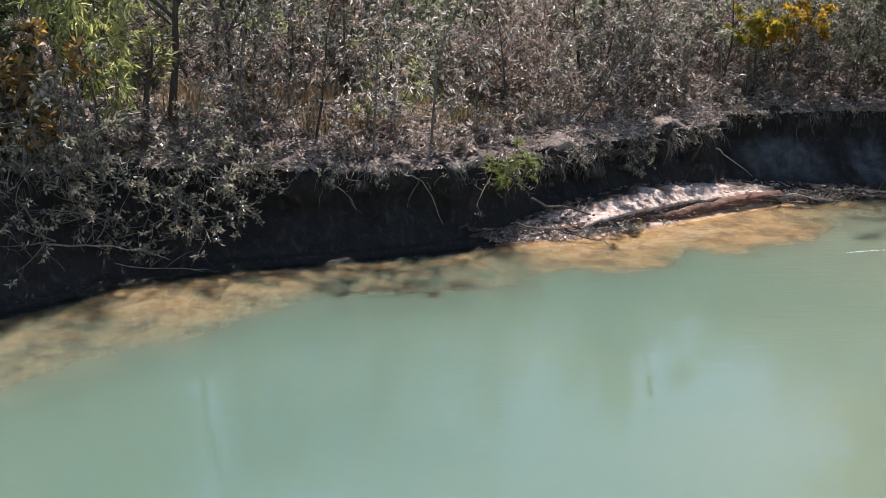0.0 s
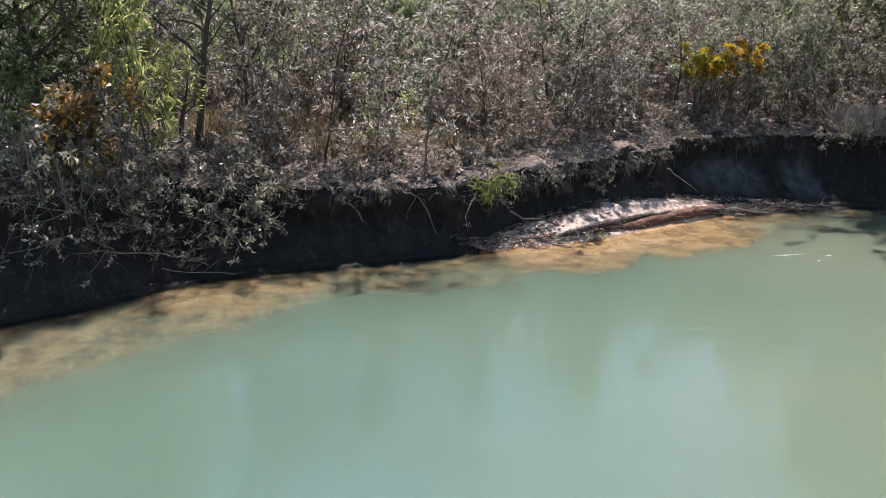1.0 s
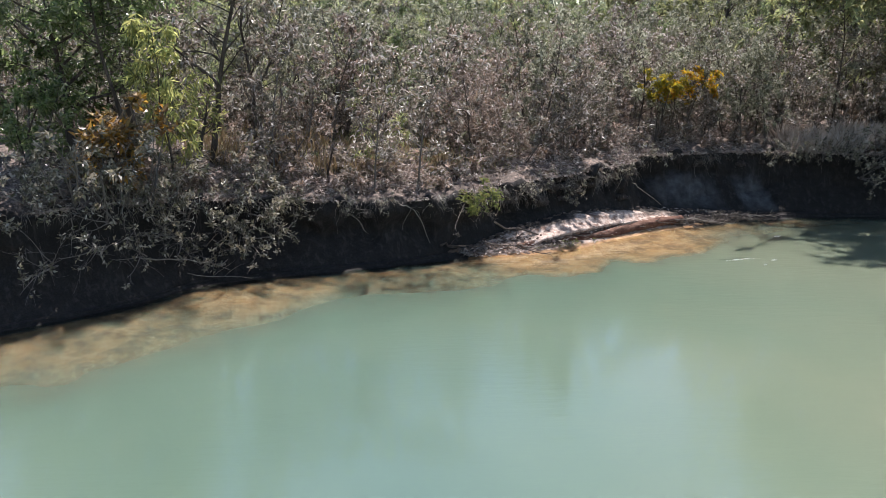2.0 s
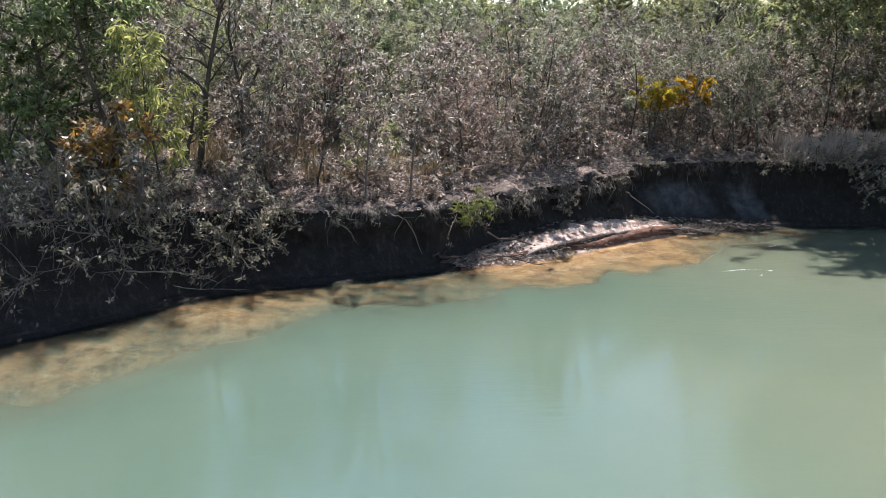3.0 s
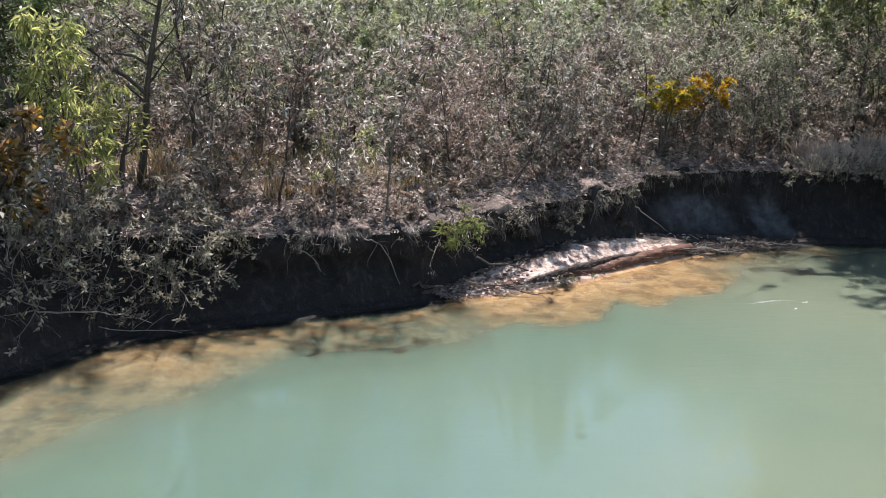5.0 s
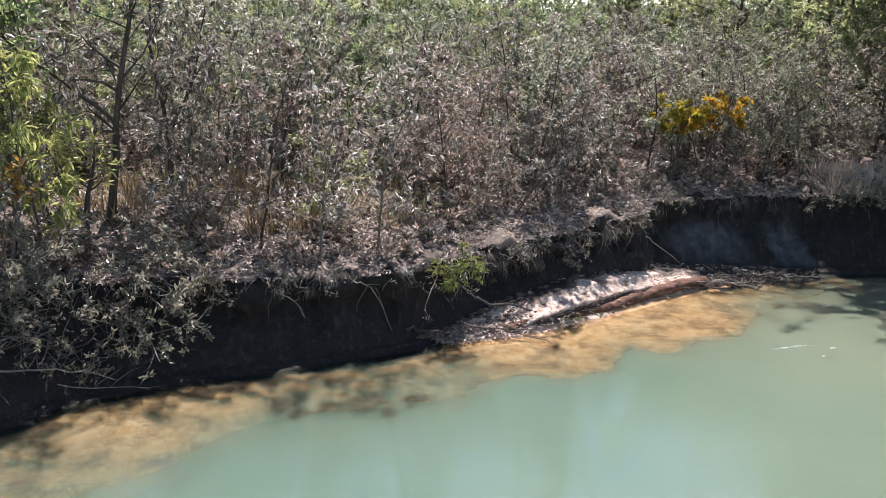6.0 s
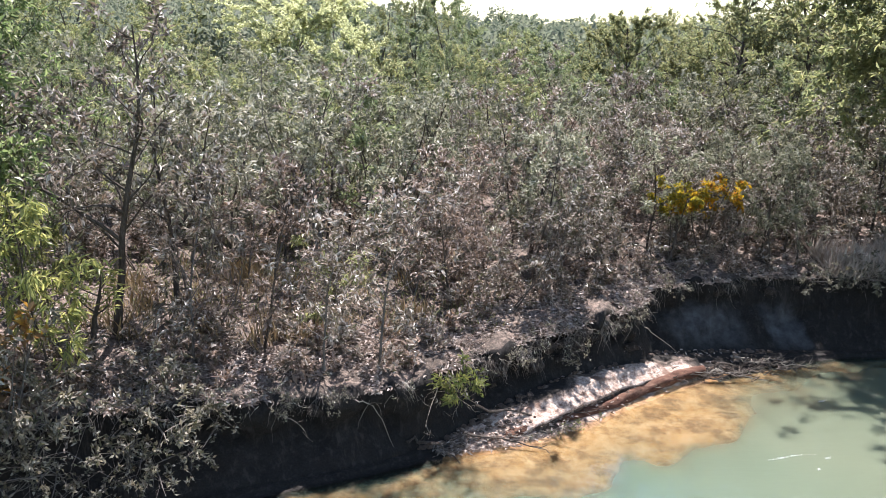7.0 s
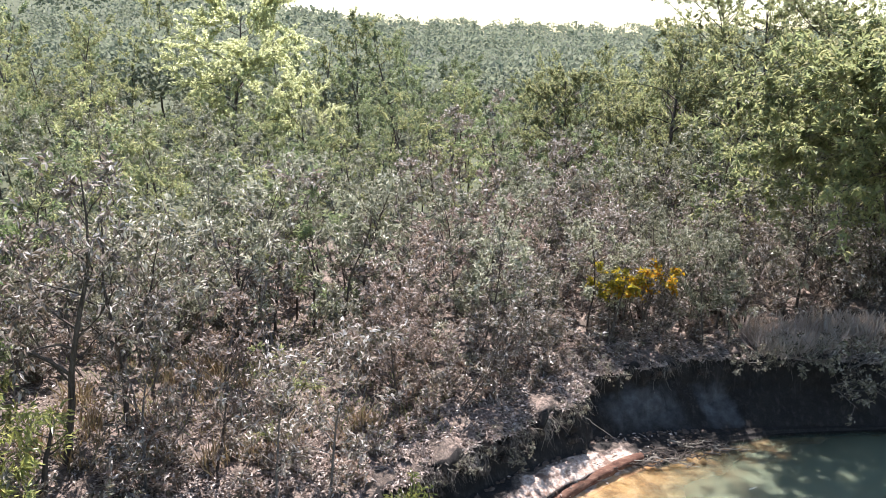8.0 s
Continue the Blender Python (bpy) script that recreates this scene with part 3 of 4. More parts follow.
def tree(name, label, category, seed, height, girth, clear, limbs, spread, leaves, leaf, mat, lift=0.05, droop=0.4, lean=0.08, twigs=4, stems=1, bark=None, group="", shape=1.0, tuft=0, flat=0.6, bare=0, upward=1.0, fork=None, crook=0.07, bunch=0):
    """A tapered trunk (or several stems) with limbs and twigs, and a crown of single leaves along the twigs."""
    rng = np.random.default_rng(seed)
    root = new(name)
    root.empty_display_size = 0.3
    crown, spots = Soup(), []
    for s in range(stems):
        wood = Soup()
        a0 = rng.uniform(0, 6.28)
        out = lean + (0.28 if stems > 1 else 0.0)
        top = height * (1 if s == 0 else rng.uniform(0.65, 0.95))
        pts = bend(rng, Vector((0.06 * s, 0.04 * s, -0.15)), Vector((math.cos(a0) * out, math.sin(a0) * out, 1)), top, 9, crook, 0.05)
        r0 = girth * (1 if s == 0 else 0.75)
        radii = [r0 * (1.25 if i == 0 else 1) * (1 - 0.85 * i / 9) for i in range(10)]
        wood.tube(pts, radii, 7 if girth > 0.06 else 5)
        nl = max(3, limbs // stems)
        axes = [(pts, radii, clear, i, nl) for i in range(nl)]
        if fork:
            j, az, long = fork
            arm = bend(rng, pts[j], Vector((math.cos(radians(az)), math.sin(radians(az)), 0.95)), long, 9, 0.09, 0.06)
            thin = [radii[j] * 0.8 * (1 - 0.8 * i / 9) for i in range(10)]
            wood.tube(arm, thin, 7)
            axes += [(arm, thin, 0.3, i, nl) for i in range(nl)]
        for pts, radii, clear, i, nl in axes:
            u = clear + (0.97 - clear) * (i + rng.uniform(0, 0.9)) / nl
            k = min(8.99, u * 9)
            j = int(k)
            at = pts[j].lerp(pts[j + 1], k - j)
            az = 2.4 * i + rng.uniform(-0.5, 0.5) + s
            v = (u - clear) / (1 - clear)
            ln = spread * height * (0.45 + 0.55 * math.sin(math.pi * min(1, 0.25 + 0.7 * v) * shape)) * rng.uniform(0.7, 1.2)
            rise = (rng.uniform(0.25, 0.75) + 0.5 * v) * upward
            limb = bend(rng, at, Vector((math.cos(az), math.sin(az), rise)), ln, 4, 0.15, lift)
            rl = max(0.008, radii[j] * 0.55)
            wood.tube(limb, [rl * (1 - 0.8 * q / 4) for q in range(5)], 4)
            for w in range(twigs):
                h = rng.uniform(0.35, 1.0)
                kk = min(3.99, h * 4)
                p = limb[int(kk)].lerp(limb[int(kk) + 1], kk - int(kk))
                d = (limb[int(kk) + 1] - limb[int(kk)]).normalized() + Vector(rng.normal(size=3)) * 0.75
                tw = bend(rng, p, d, ln * rng.uniform(0.3, 0.55), 2, 0.25, lift * 1.2)
                wood.tube(tw, [max(0.004, rl * 0.3), max(0.0035, rl * 0.22), 0.003], 3)
                if w >= bare:
                    spots += [(tw[0], tw[1]), (tw[1], tw[2])] + [(tw[1].lerp(tw[2], 0.6), tw[2])] * int(tuft)
            spots.append((limb[3], limb[4]))
        part("stem" if stems > 1 else "trunk", wood, bark or BARK, root)
    n = leaves
    pick = rng.integers(0, len(spots), n)
    a = np.array([tuple(spots[i][0]) for i in pick])
    b = np.array([tuple(spots[i][1]) for i in pick])
    t = rng.uniform(0, 1.05, n)[:, None]
    if bunch:
        # leaves sit in whorls round a common point
        same = (np.arange(n) // bunch) * bunch
        a, b, t = a[same], b[same], 0.35 + 0.7 * t[same]
    pos = a + (b - a) * t + rng.normal(size=(n, 3)) * leaf[0] * 0.25
    way = (b - a) / (np.linalg.norm(b - a, axis=1)[:, None] + 1e-9) * 0.6 + rng.normal(size=(n, 3)) * 0.75 + np.array([0, 0, -droop])
    crown.leaves(pos, way, leaf[0], leaf[1], rng, 0.25, flat)
    part("crown", crown, mat, root)
    return tagged(root, label, category, group)


def plant(proto, x, y, turn=0.0, size=1.0, used=None, dz=0.0, tilt=(0, 0), z=None):
    """Sets the first of a kind in its place, and copies it for the next."""
    m = pose(x, y, (ground_z(x, y) if z is None else z) + dz, tilt[0], tilt[1], 0) @ pose(0, 0, 0, 0, 0, turn) @ Matrix.Diagonal((size, size, size, 1))
    if used is None or proto.name not in used:
        if used is not None:
            used.add(proto.name)
        proto.matrix_basis = m
        return proto
    ob = copy_thing(proto, pose(0, 0, 0))
    ob.matrix_basis = m
    return ob


used = set()
rng = np.random.default_rng(5)

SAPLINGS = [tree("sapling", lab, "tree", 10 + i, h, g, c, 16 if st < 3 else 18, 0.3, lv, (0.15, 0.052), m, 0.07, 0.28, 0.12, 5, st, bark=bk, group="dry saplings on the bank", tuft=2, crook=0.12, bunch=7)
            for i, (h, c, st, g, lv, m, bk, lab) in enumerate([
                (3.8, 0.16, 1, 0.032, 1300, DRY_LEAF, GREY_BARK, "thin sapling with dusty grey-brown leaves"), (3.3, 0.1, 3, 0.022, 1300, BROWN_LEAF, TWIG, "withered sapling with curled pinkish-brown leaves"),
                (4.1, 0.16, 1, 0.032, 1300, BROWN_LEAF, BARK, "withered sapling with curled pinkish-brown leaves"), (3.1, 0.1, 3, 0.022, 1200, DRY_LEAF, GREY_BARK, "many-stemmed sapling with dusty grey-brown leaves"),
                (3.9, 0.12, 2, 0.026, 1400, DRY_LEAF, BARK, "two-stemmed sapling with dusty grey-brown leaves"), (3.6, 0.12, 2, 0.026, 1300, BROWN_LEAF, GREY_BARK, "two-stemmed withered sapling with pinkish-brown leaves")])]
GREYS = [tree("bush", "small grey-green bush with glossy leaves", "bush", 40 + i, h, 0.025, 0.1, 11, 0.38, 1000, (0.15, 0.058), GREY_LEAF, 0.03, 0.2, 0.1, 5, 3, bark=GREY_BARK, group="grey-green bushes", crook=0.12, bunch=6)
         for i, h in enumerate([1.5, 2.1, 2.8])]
GREENS = [tree("tree", lab, "tree", 60 + i, h, 0.085, 0.2, 15, 0.27, 3100, (0.175, 0.085), m, 0.06, 0.2, 0.07, 5, 1, group="woodland trees", flat=0.2)
          for i, (h, m, lab) in enumerate([
              (7.5, GREEN_LEAF, "slender green woodland tree"), (8.3, OLIVE_LEAF, "slender olive-yellow woodland tree"), (6.5, GREEN_LEAF, "slender green woodland tree"),
              (8.6, OLIVE_LEAF, "slender olive-yellow woodland tree"), (7.0, DRY_LEAF, "half-bare dusty woodland tree")])]
LOW = [tree("bush", "low dry bush with dusty brown leaves", "bush", 46 + i, 1.5, 0.02, 0.05, 10, 0.48, 560, (0.17, 0.06), m, 0.03, 0.2, 0.12, 4, 3, bark=TWIG, group="dry low bushes", bunch=6)
       for i, m in enumerate([DRY_LEAF, BROWN_LEAF, GREY_LEAF])]
FRESH = [tree("sapling", "thin sapling with green leaves among dry ones", "tree", 50 + i, h, 0.04, 0.18, 14, 0.28, 1200, (0.155, 0.056), m, 0.06, 0.35, 0.1, 5, 1, group="green saplings on the bank", crook=0.1, bunch=6)
         for i, (h, m) in enumerate([(4.0, DUSTY_LEAF), (4.6, DUSTY_LEAF), (4.3, GREEN_LEAF), (4.8, OLIVE_LEAF)])]
POLES = [tree("sapling", "slender bare-stemmed sapling with a small dusty crown", "tree", 55 + i, h, 0.034, 0.5, 12, 0.24, 600, (0.16, 0.056), m, 0.07, 0.25, 0.12, 5, 1, bark=GREY_BARK, group="bare-stemmed saplings on the bank", tuft=2, crook=0.14, bunch=7)
         for i, (h, m) in enumerate([(4.8, DRY_LEAF), (5.2, DUSTY_LEAF), (4.4, GREY_LEAF)])]
SHOOTS = [tree("seedling", lab, "seedling", 80 + i, h, 0.009, 0.1, 6, 0.42, 90, (0.15, 0.055), m, 0.05, 0.2, 0.15, 3, 1, bark=TWIG, group="seedlings among the leaf litter", bunch=5)
          for i, (h, m, lab) in enumerate([(0.55, DRY_LEAF, "low dry seedling in leaf litter"), (0.8, DRY_LEAF, "low dry seedling in leaf litter"), (0.4, BROWN_LEAF, "low dry seedling in leaf litter"), (0.6, BROWN_LEAF, "low dry seedling in leaf litter")])]

placed = []


def free(x, y, gap):
    if any((x - p) ** 2 + (y - q) ** 2 < gap * gap for p, q in placed):
        return False
    placed.append((x, y))
    return True


# single trees that stand out

def single(proto, x, y, turn=0, size=1.0, tilt=(0, 0), z=None):
    placed.append((x, y))
    plant(proto, x, y, turn, size, None, 0, tilt, z)


single(tree("forked_tree", "dark broken-off tree with a short fork and sparse leaves", "tree", 201, 2.2, 0.1, 0.55, 8, 0.3, 160, (0.24, 0.06), LIME_LEAF, 0.08, 0.5, 0.05, 3, 1), -6.65, 18.2, 30)
single(tree("tall_tree", "tall dark thin tree with sparse dusty leaves", "tree", 202, 7.4, 0.1, 0.3, 17, 0.22, 2100, (0.22, 0.075), DRY_LEAF, 0.05, 0.3, 0.03, 5, 1, tuft=2, fork=(3, 10, 4.6), crook=0.1, bunch=8), -6.5, 19.6, 180)
single(tree("tall_tree", "tall thin tree with sparse grey-green leaves", "tree", 212, 6.2, 0.08, 0.34, 14, 0.24, 1700, (0.2, 0.07), GREY_LEAF, 0.06, 0.3, 0.0, 5, 1, tuft=2, fork=(3, 20, 3.4), crook=0.12, bunch=8), -5.3, 21.0, 10)
single(tree("lime_sapling", "drooping sapling with bright yellow-green narrow leaves", "tree", 203, 4.6, 0.035, 0.25, 18, 0.17, 1300, (0.27, 0.055), LIME_LEAF, -0.07, 1.0, 0.02, 4, 1, bunch=5), -6.95, 16.7, 0, 1.0, (13, 3))
single(tree("lime_sapling", "drooping sapling with mixed green narrow leaves", "tree", 204, 3.0, 0.03, 0.3, 10, 0.24, 480, (0.22, 0.05), LIME_LEAF, -0.05, 0.8, 0.05, 4, 1), -7.35, 18.2, 0, 1.0, (4, 0))
single(tree("amber_bush", "bush with orange and brown turning leaves", "bush", 205, 2.1, 0.035, 0.12, 18, 0.55, 1250, (0.24, 0.12), AMBER_LEAF, 0.0, 0.25, 0.1, 4, 3, flat=0.2), -8.45, 15.35, 0, 1.0)
single(tree("dark_tree", "dense dark green tree with glossy leaves", "tree", 206, 7.4, 0.13, 0.2, 28, 0.36, 7500, (0.19, 0.08), DARK_LEAF, 0.02, 0.3, 0.02, 7, 1, upward=0.6), -10.1, 18.2, 0, 1.0)
single(tree("dark_tree", "dense dark green tree with glossy leaves", "tree", 207, 7.6, 0.12, 0.2, 22, 0.28, 5000, (0.17, 0.07), DARK_LEAF, 0.05, 0.3, 0.05, 6, 1), -9.2, 21.4, 0, 1.0)
single(tree("dark_tree", "slender dark green tree with a dense glossy crown", "tree", 215, 6.4, 0.07, 0.5, 24, 0.28, 3800, (0.2, 0.085), DARK_LEAF, 0.02, 0.4, 0.02, 7, 1, upward=0.5), -8.4, 17.9, 0, 1.0, (6, 0))
# bushes added over bright ground, standing for the deep shade here
for x, y, sd, sz in [(-10.5, 16.4, 216, 1.0), (-11.3, 17.6, 217, 1.25), (-10.2, 19.6, 219, 1.1)]:
    single(tree("dark_bush", "dense dark green bush added to stand for deep shade", "bush", sd, 2.6, 0.03, 0.05, 14, 0.42, 1300, (0.17, 0.075), DARK_LEAF, 0.02, 0.3, 0.1, 5, 3, group="dark bushes under the tree", bunch=5), x, y, sd * 40, sz)
for x, y, sd, sz, leafy in [(9.1, 26.2, 208, 0.95, YELLOW_LEAF), (10.25, 26.4, 218, 1.05, GOLD_LEAF)]:
    single(tree("golden_bush", "low spreading bush with bright golden yellow leaves", "bush", sd, 2.9, 0.04, 0.74, 14, 0.27, 1500, (0.14, 0.07), leafy, 0.02, 0.1, 0.05, 4, 2, flat=0.8, upward=0.25, group="golden bushes"), x, y, 20, sz)
single(tree("green_bush", "leafy bright green bush", "bush", 209, 1.9, 0.03, 0.2, 10, 0.4, 700, (0.2, 0.06), OLIVE_LEAF, 0.0, 0.5, 0.1, 4, 2), -1.6, 22.4, 20, 1.0)
single(tree("green_bush", "leafy bright green bush", "bush", 210, 0.9, 0.02, 0.2, 7, 0.4, 260, (0.16, 0.05), OLIVE_LEAF, 0.0, 0.4, 0.1, 4, 2), -1.95, 20.3, 20, 1.0)
single(tree("green_sapling", "sapling with fresh green crown above dry thicket", "tree", 211, 4.6, 0.05, 0.5, 12, 0.24, 900, (0.17, 0.065), DUSTY_LEAF, 0.05, 0.2, 0.05, 4, 1), 4.3, 24.2, 20, 1.0)
# tall trees at the wood's edge
for x, y, sd, h, sp in [(18.5, 43, 220, 9.4, 0.36), (22.5, 42, 221, 12.4, 0.36), (27.0, 41, 222, 13.5, 0.36), (22.5, 35, 223, 8.8, 0.34), (13.8, 47, 224, 7.6, 0.34), (33, 45, 225, 13.5, 0.34), (22.8, 30.5, 226, 7.5, 0.36), (26.5, 34, 227, 9.8, 0.36), (30.0, 37, 228, 12.0, 0.36), (25.0, 47, 229, 13.5, 0.36)]:
    single(tree("broad_tree", "broad olive-green tree with yellowish upper leaves", "tree", sd, h, 0.17, 0.08, 34, sp * 1.15, 16500, (0.185, 0.09), BROAD_LEAF, 0.03, 0.2, 0.05, 7, 1, group="broad trees at the wood's edge", flat=0.2, upward=0.7, bunch=5), x, y, sd * 7, 1.0)
single(tree("pale_tree", "tall rounded tree with pale yellow-green foliage", "tree", 230, 11.5, 0.2, 0.1, 40, 0.44, 32000, (0.23, 0.12), PALE_LEAF, 0.0, 0.2, 0.03, 8, 1, flat=0.1, upward=0.45), -6.2, 66, 0, 1.0)
single(tree("yellow_tree", "small yellowing tree in front of taller woods", "tree", 231, 7.4, 0.1, 0.15, 20, 0.34, 7500, (0.18, 0.09), PALE_LEAF, 0.04, 0.2, 0.03, 5, 1, flat=0.1), -1.6, 58, 0, 1.0)

for x, y, sd, h in [(19.0, 25.2, 243, 10.6), (21.2, 25.2, 244, 10.2), (23.0, 26.5, 245, 9.5)]:
    single(tree("tall_tree", "tall olive-green tree standing over the shaded cove", "tree", sd, h, 0.09, 0.56, 40, 0.42, 20000, (0.24, 0.11), OLIVE_LEAF, 0.02, 0.2, 0.03, 7, 1, group="tall trees above the cove", flat=0.3, upward=0.35, bunch=5), x, y, sd * 31, 1.0, (5, -6))
# extra tree, trunk out of view, added for its shade on the cove's water
single(tree("tall_tree", "tall olive-green tree added to shade the cove", "tree", 247, 10.4, 0.1, 0.58, 40, 0.42, 20000, (0.24, 0.11), OLIVE_LEAF, 0.02, 0.2, 0.03, 7, 1, group="tall trees above the cove", flat=0.3, upward=0.35, bunch=5), 20.2, 25.5, 60, 1.0, (0, -13))
single(tree("dusty_tree", "dusty green tree standing behind dry grass", "tree", 242, 6.2, 0.06, 0.2, 22, 0.27, 2400, (0.18, 0.075), DUSTY_LEAF, 0.04, 0.2, 0.05, 5, 1, flat=0.3, bunch=5), 17.3, 28.2, 90)
# the dry thicket on the bank
for x, y, k, s, tn in [(-0.42, 18.9, 0, 1.15, 40), (0.6, 23.0, 1, 0.95, 10), (1.65, 22.6, 2, 1.05, 200), (-4.4, 20.3, 5, 0.95, 70), (-1.6, 21.6, 3, 0.9, 120), (-3.15, 19.6, 2, 1.1, 310), (-1.7, 18.8, 0, 1.05, 20), (-4.6, 18.7, 0, 1.15, 160), (3.3, 22.4, 4, 1.0, 80), (4.9, 23.4, 0, 1.0, 140), (6.3, 24.4, 3, 0.9, 250)]:
    placed.append((x, y))
    plant(SAPLINGS[k], x, y, tn, s, used)
for _ in range(4200):
    y = rng.uniform(18, 43)
    x = rng.uniform(-0.54 * (y + 3), 0.76 * y + 2)
    d = y - lip_y(x)
    if (7.9 < x < 11.2 and 24.0 < y < 27.0) or (x > 14 and 25 < y < 27.4) or (d < 2.3 and x < 8.6) or d < 0.6 or (d < 5.5 and x < 8.6 and rng.uniform() < 0.84):
        continue
    if free(x, y, (0.8 if x < 8.6 or d > 4 else 0.62) + 0.05 * d):
        q = rng.uniform() + (0.45 if x > 8.6 and d < 3 else (0.24 if x < 1 else 0.08))
        far = min(1.0, max(0.0, (y - (26 if x < 1 else (33 if x < 15 else 29))) / 9))
        q += 0.62 * far
        dry = rng.integers(0, 6) if 0 < x < 9 else (0, 3, 4)[rng.integers(0, 3)]
        k = SAPLINGS[dry] if q < 0.72 else (GREYS[rng.integers(0, 3)] if q < 0.88 - 0.08 * far else FRESH[rng.integers(0, 4 if far > 0.2 else 2)])
        if x < 0.5 and d < 8.5:
            if d < 3.0 or rng.uniform() < 0.45:
                continue
            k = POLES[rng.integers(0, 3)]
        plant(k, x, y, rng.uniform(0, 360), rng.uniform(0.72, 1.12) * (0.9 + 0.04 * min(d, 9.5)), used)
# undergrowth between them
for _ in range(520):
    y = rng.uniform(20, 34)
    x = rng.uniform(-0.5 * (y + 3), 0.72 * y + 2)
    d = y - lip_y(x)
    if d > (3.2 if x > 0.5 else 7.5) and free(x, y, 0.62):
        plant(LOW[rng.integers(0, 3)], x, y, rng.uniform(0, 360), rng.uniform(0.7, 1.25), used)
# low growth along the lip
for _ in range(240):
    x = rng.uniform(-9, 19)
    d = abs(rng.normal()) * 2.2 + (1.0 if 1.5 < x < 8 else 0.3)
    plant(SHOOTS[rng.integers(0, 4)], x, lip_y(x) + d, rng.uniform(0, 360), rng.uniform(0.6, 1.5), used)

# green woodland behind
for _ in range(900):
    y = rng.uniform(33, 62)
    x = rng.uniform(-0.54 * (y + 4), 0.77 * y + 2)
    if free(x, y, 2.3 + 0.03 * (y - 33)):
        k = GREENS[rng.integers(0, 5)] if (y > 37 or rng.uniform() < 0.5) else GREENS[4]
        low = 0.42 if abs(x + 0.8 + 0.083 * y) < 6 else (0.6 if x < 6 else 0.7)
        plant(k, x, y, rng.uniform(0, 360), rng.uniform(low, low + 0.25), used)
for _ in range(420):
    y = rng.uniform(36, 62)
    x = rng.uniform(-0.5 * (y + 6), 0.75 * y + 3)
    if free(x, y, 1.7):
        plant((GREYS + FRESH + FRESH)[rng.integers(0, 11)], x, y, rng.uniform(0, 360), rng.uniform(1.0, 1.5), used)
for _ in range(160):
    y = rng.uniform(64, 82)
    x = rng.uniform(-0.5 * y, 0.75 * y)
    if not (abs(x + 6.2) < 8 and y < 74) and free(x, y, 4.2):
        plant(GREENS[rng.integers(0, 4)], x, y, rng.uniform(0, 360), rng.uniform(1.05, 1.4) * (1 if x < 12 else 0.8), used)


def far_woods():
    """Clumped crowns of the distant forest up to the ridge."""
    r = np.random.default_rng(77)
    soup = Soup()
    for _ in range(2000):
        y = 74 + 1150 * r.uniform() ** 2.0
        x = r.uniform(-0.62 * y - 15, 0.75 * y + 20)
        size = r.uniform(2.2, 4.2) * (1 + y / 700)
        z = ground_z(x, y) + size * r.uniform(0.9, 1.5)
        n = 150 if y < 190 else 50
        d = r.normal(size=(n, 3))
        d /= np.linalg.norm(d, axis=1)[:, None]
        d[:, 2] = np.abs(d[:, 2]) * 1.1 - 0.5
        pos = np.array([x, y, z]) + d * size * r.uniform(0.45, 1.05, (n, 1)) * np.array([1, 1, 0.9])
        leaf = (0.16 if y < 190 else 0.32) * size
        soup.leaves(pos, d + r.normal(size=(n, 3)) * 0.7, leaf, leaf * 0.75, r)
    return tagged(new("far_woods", soup.mesh("far_woods", HAZED_LEAF)), "distant green forest on low hills, haze in its colour", "forest", kind="stuff")


far_woods()


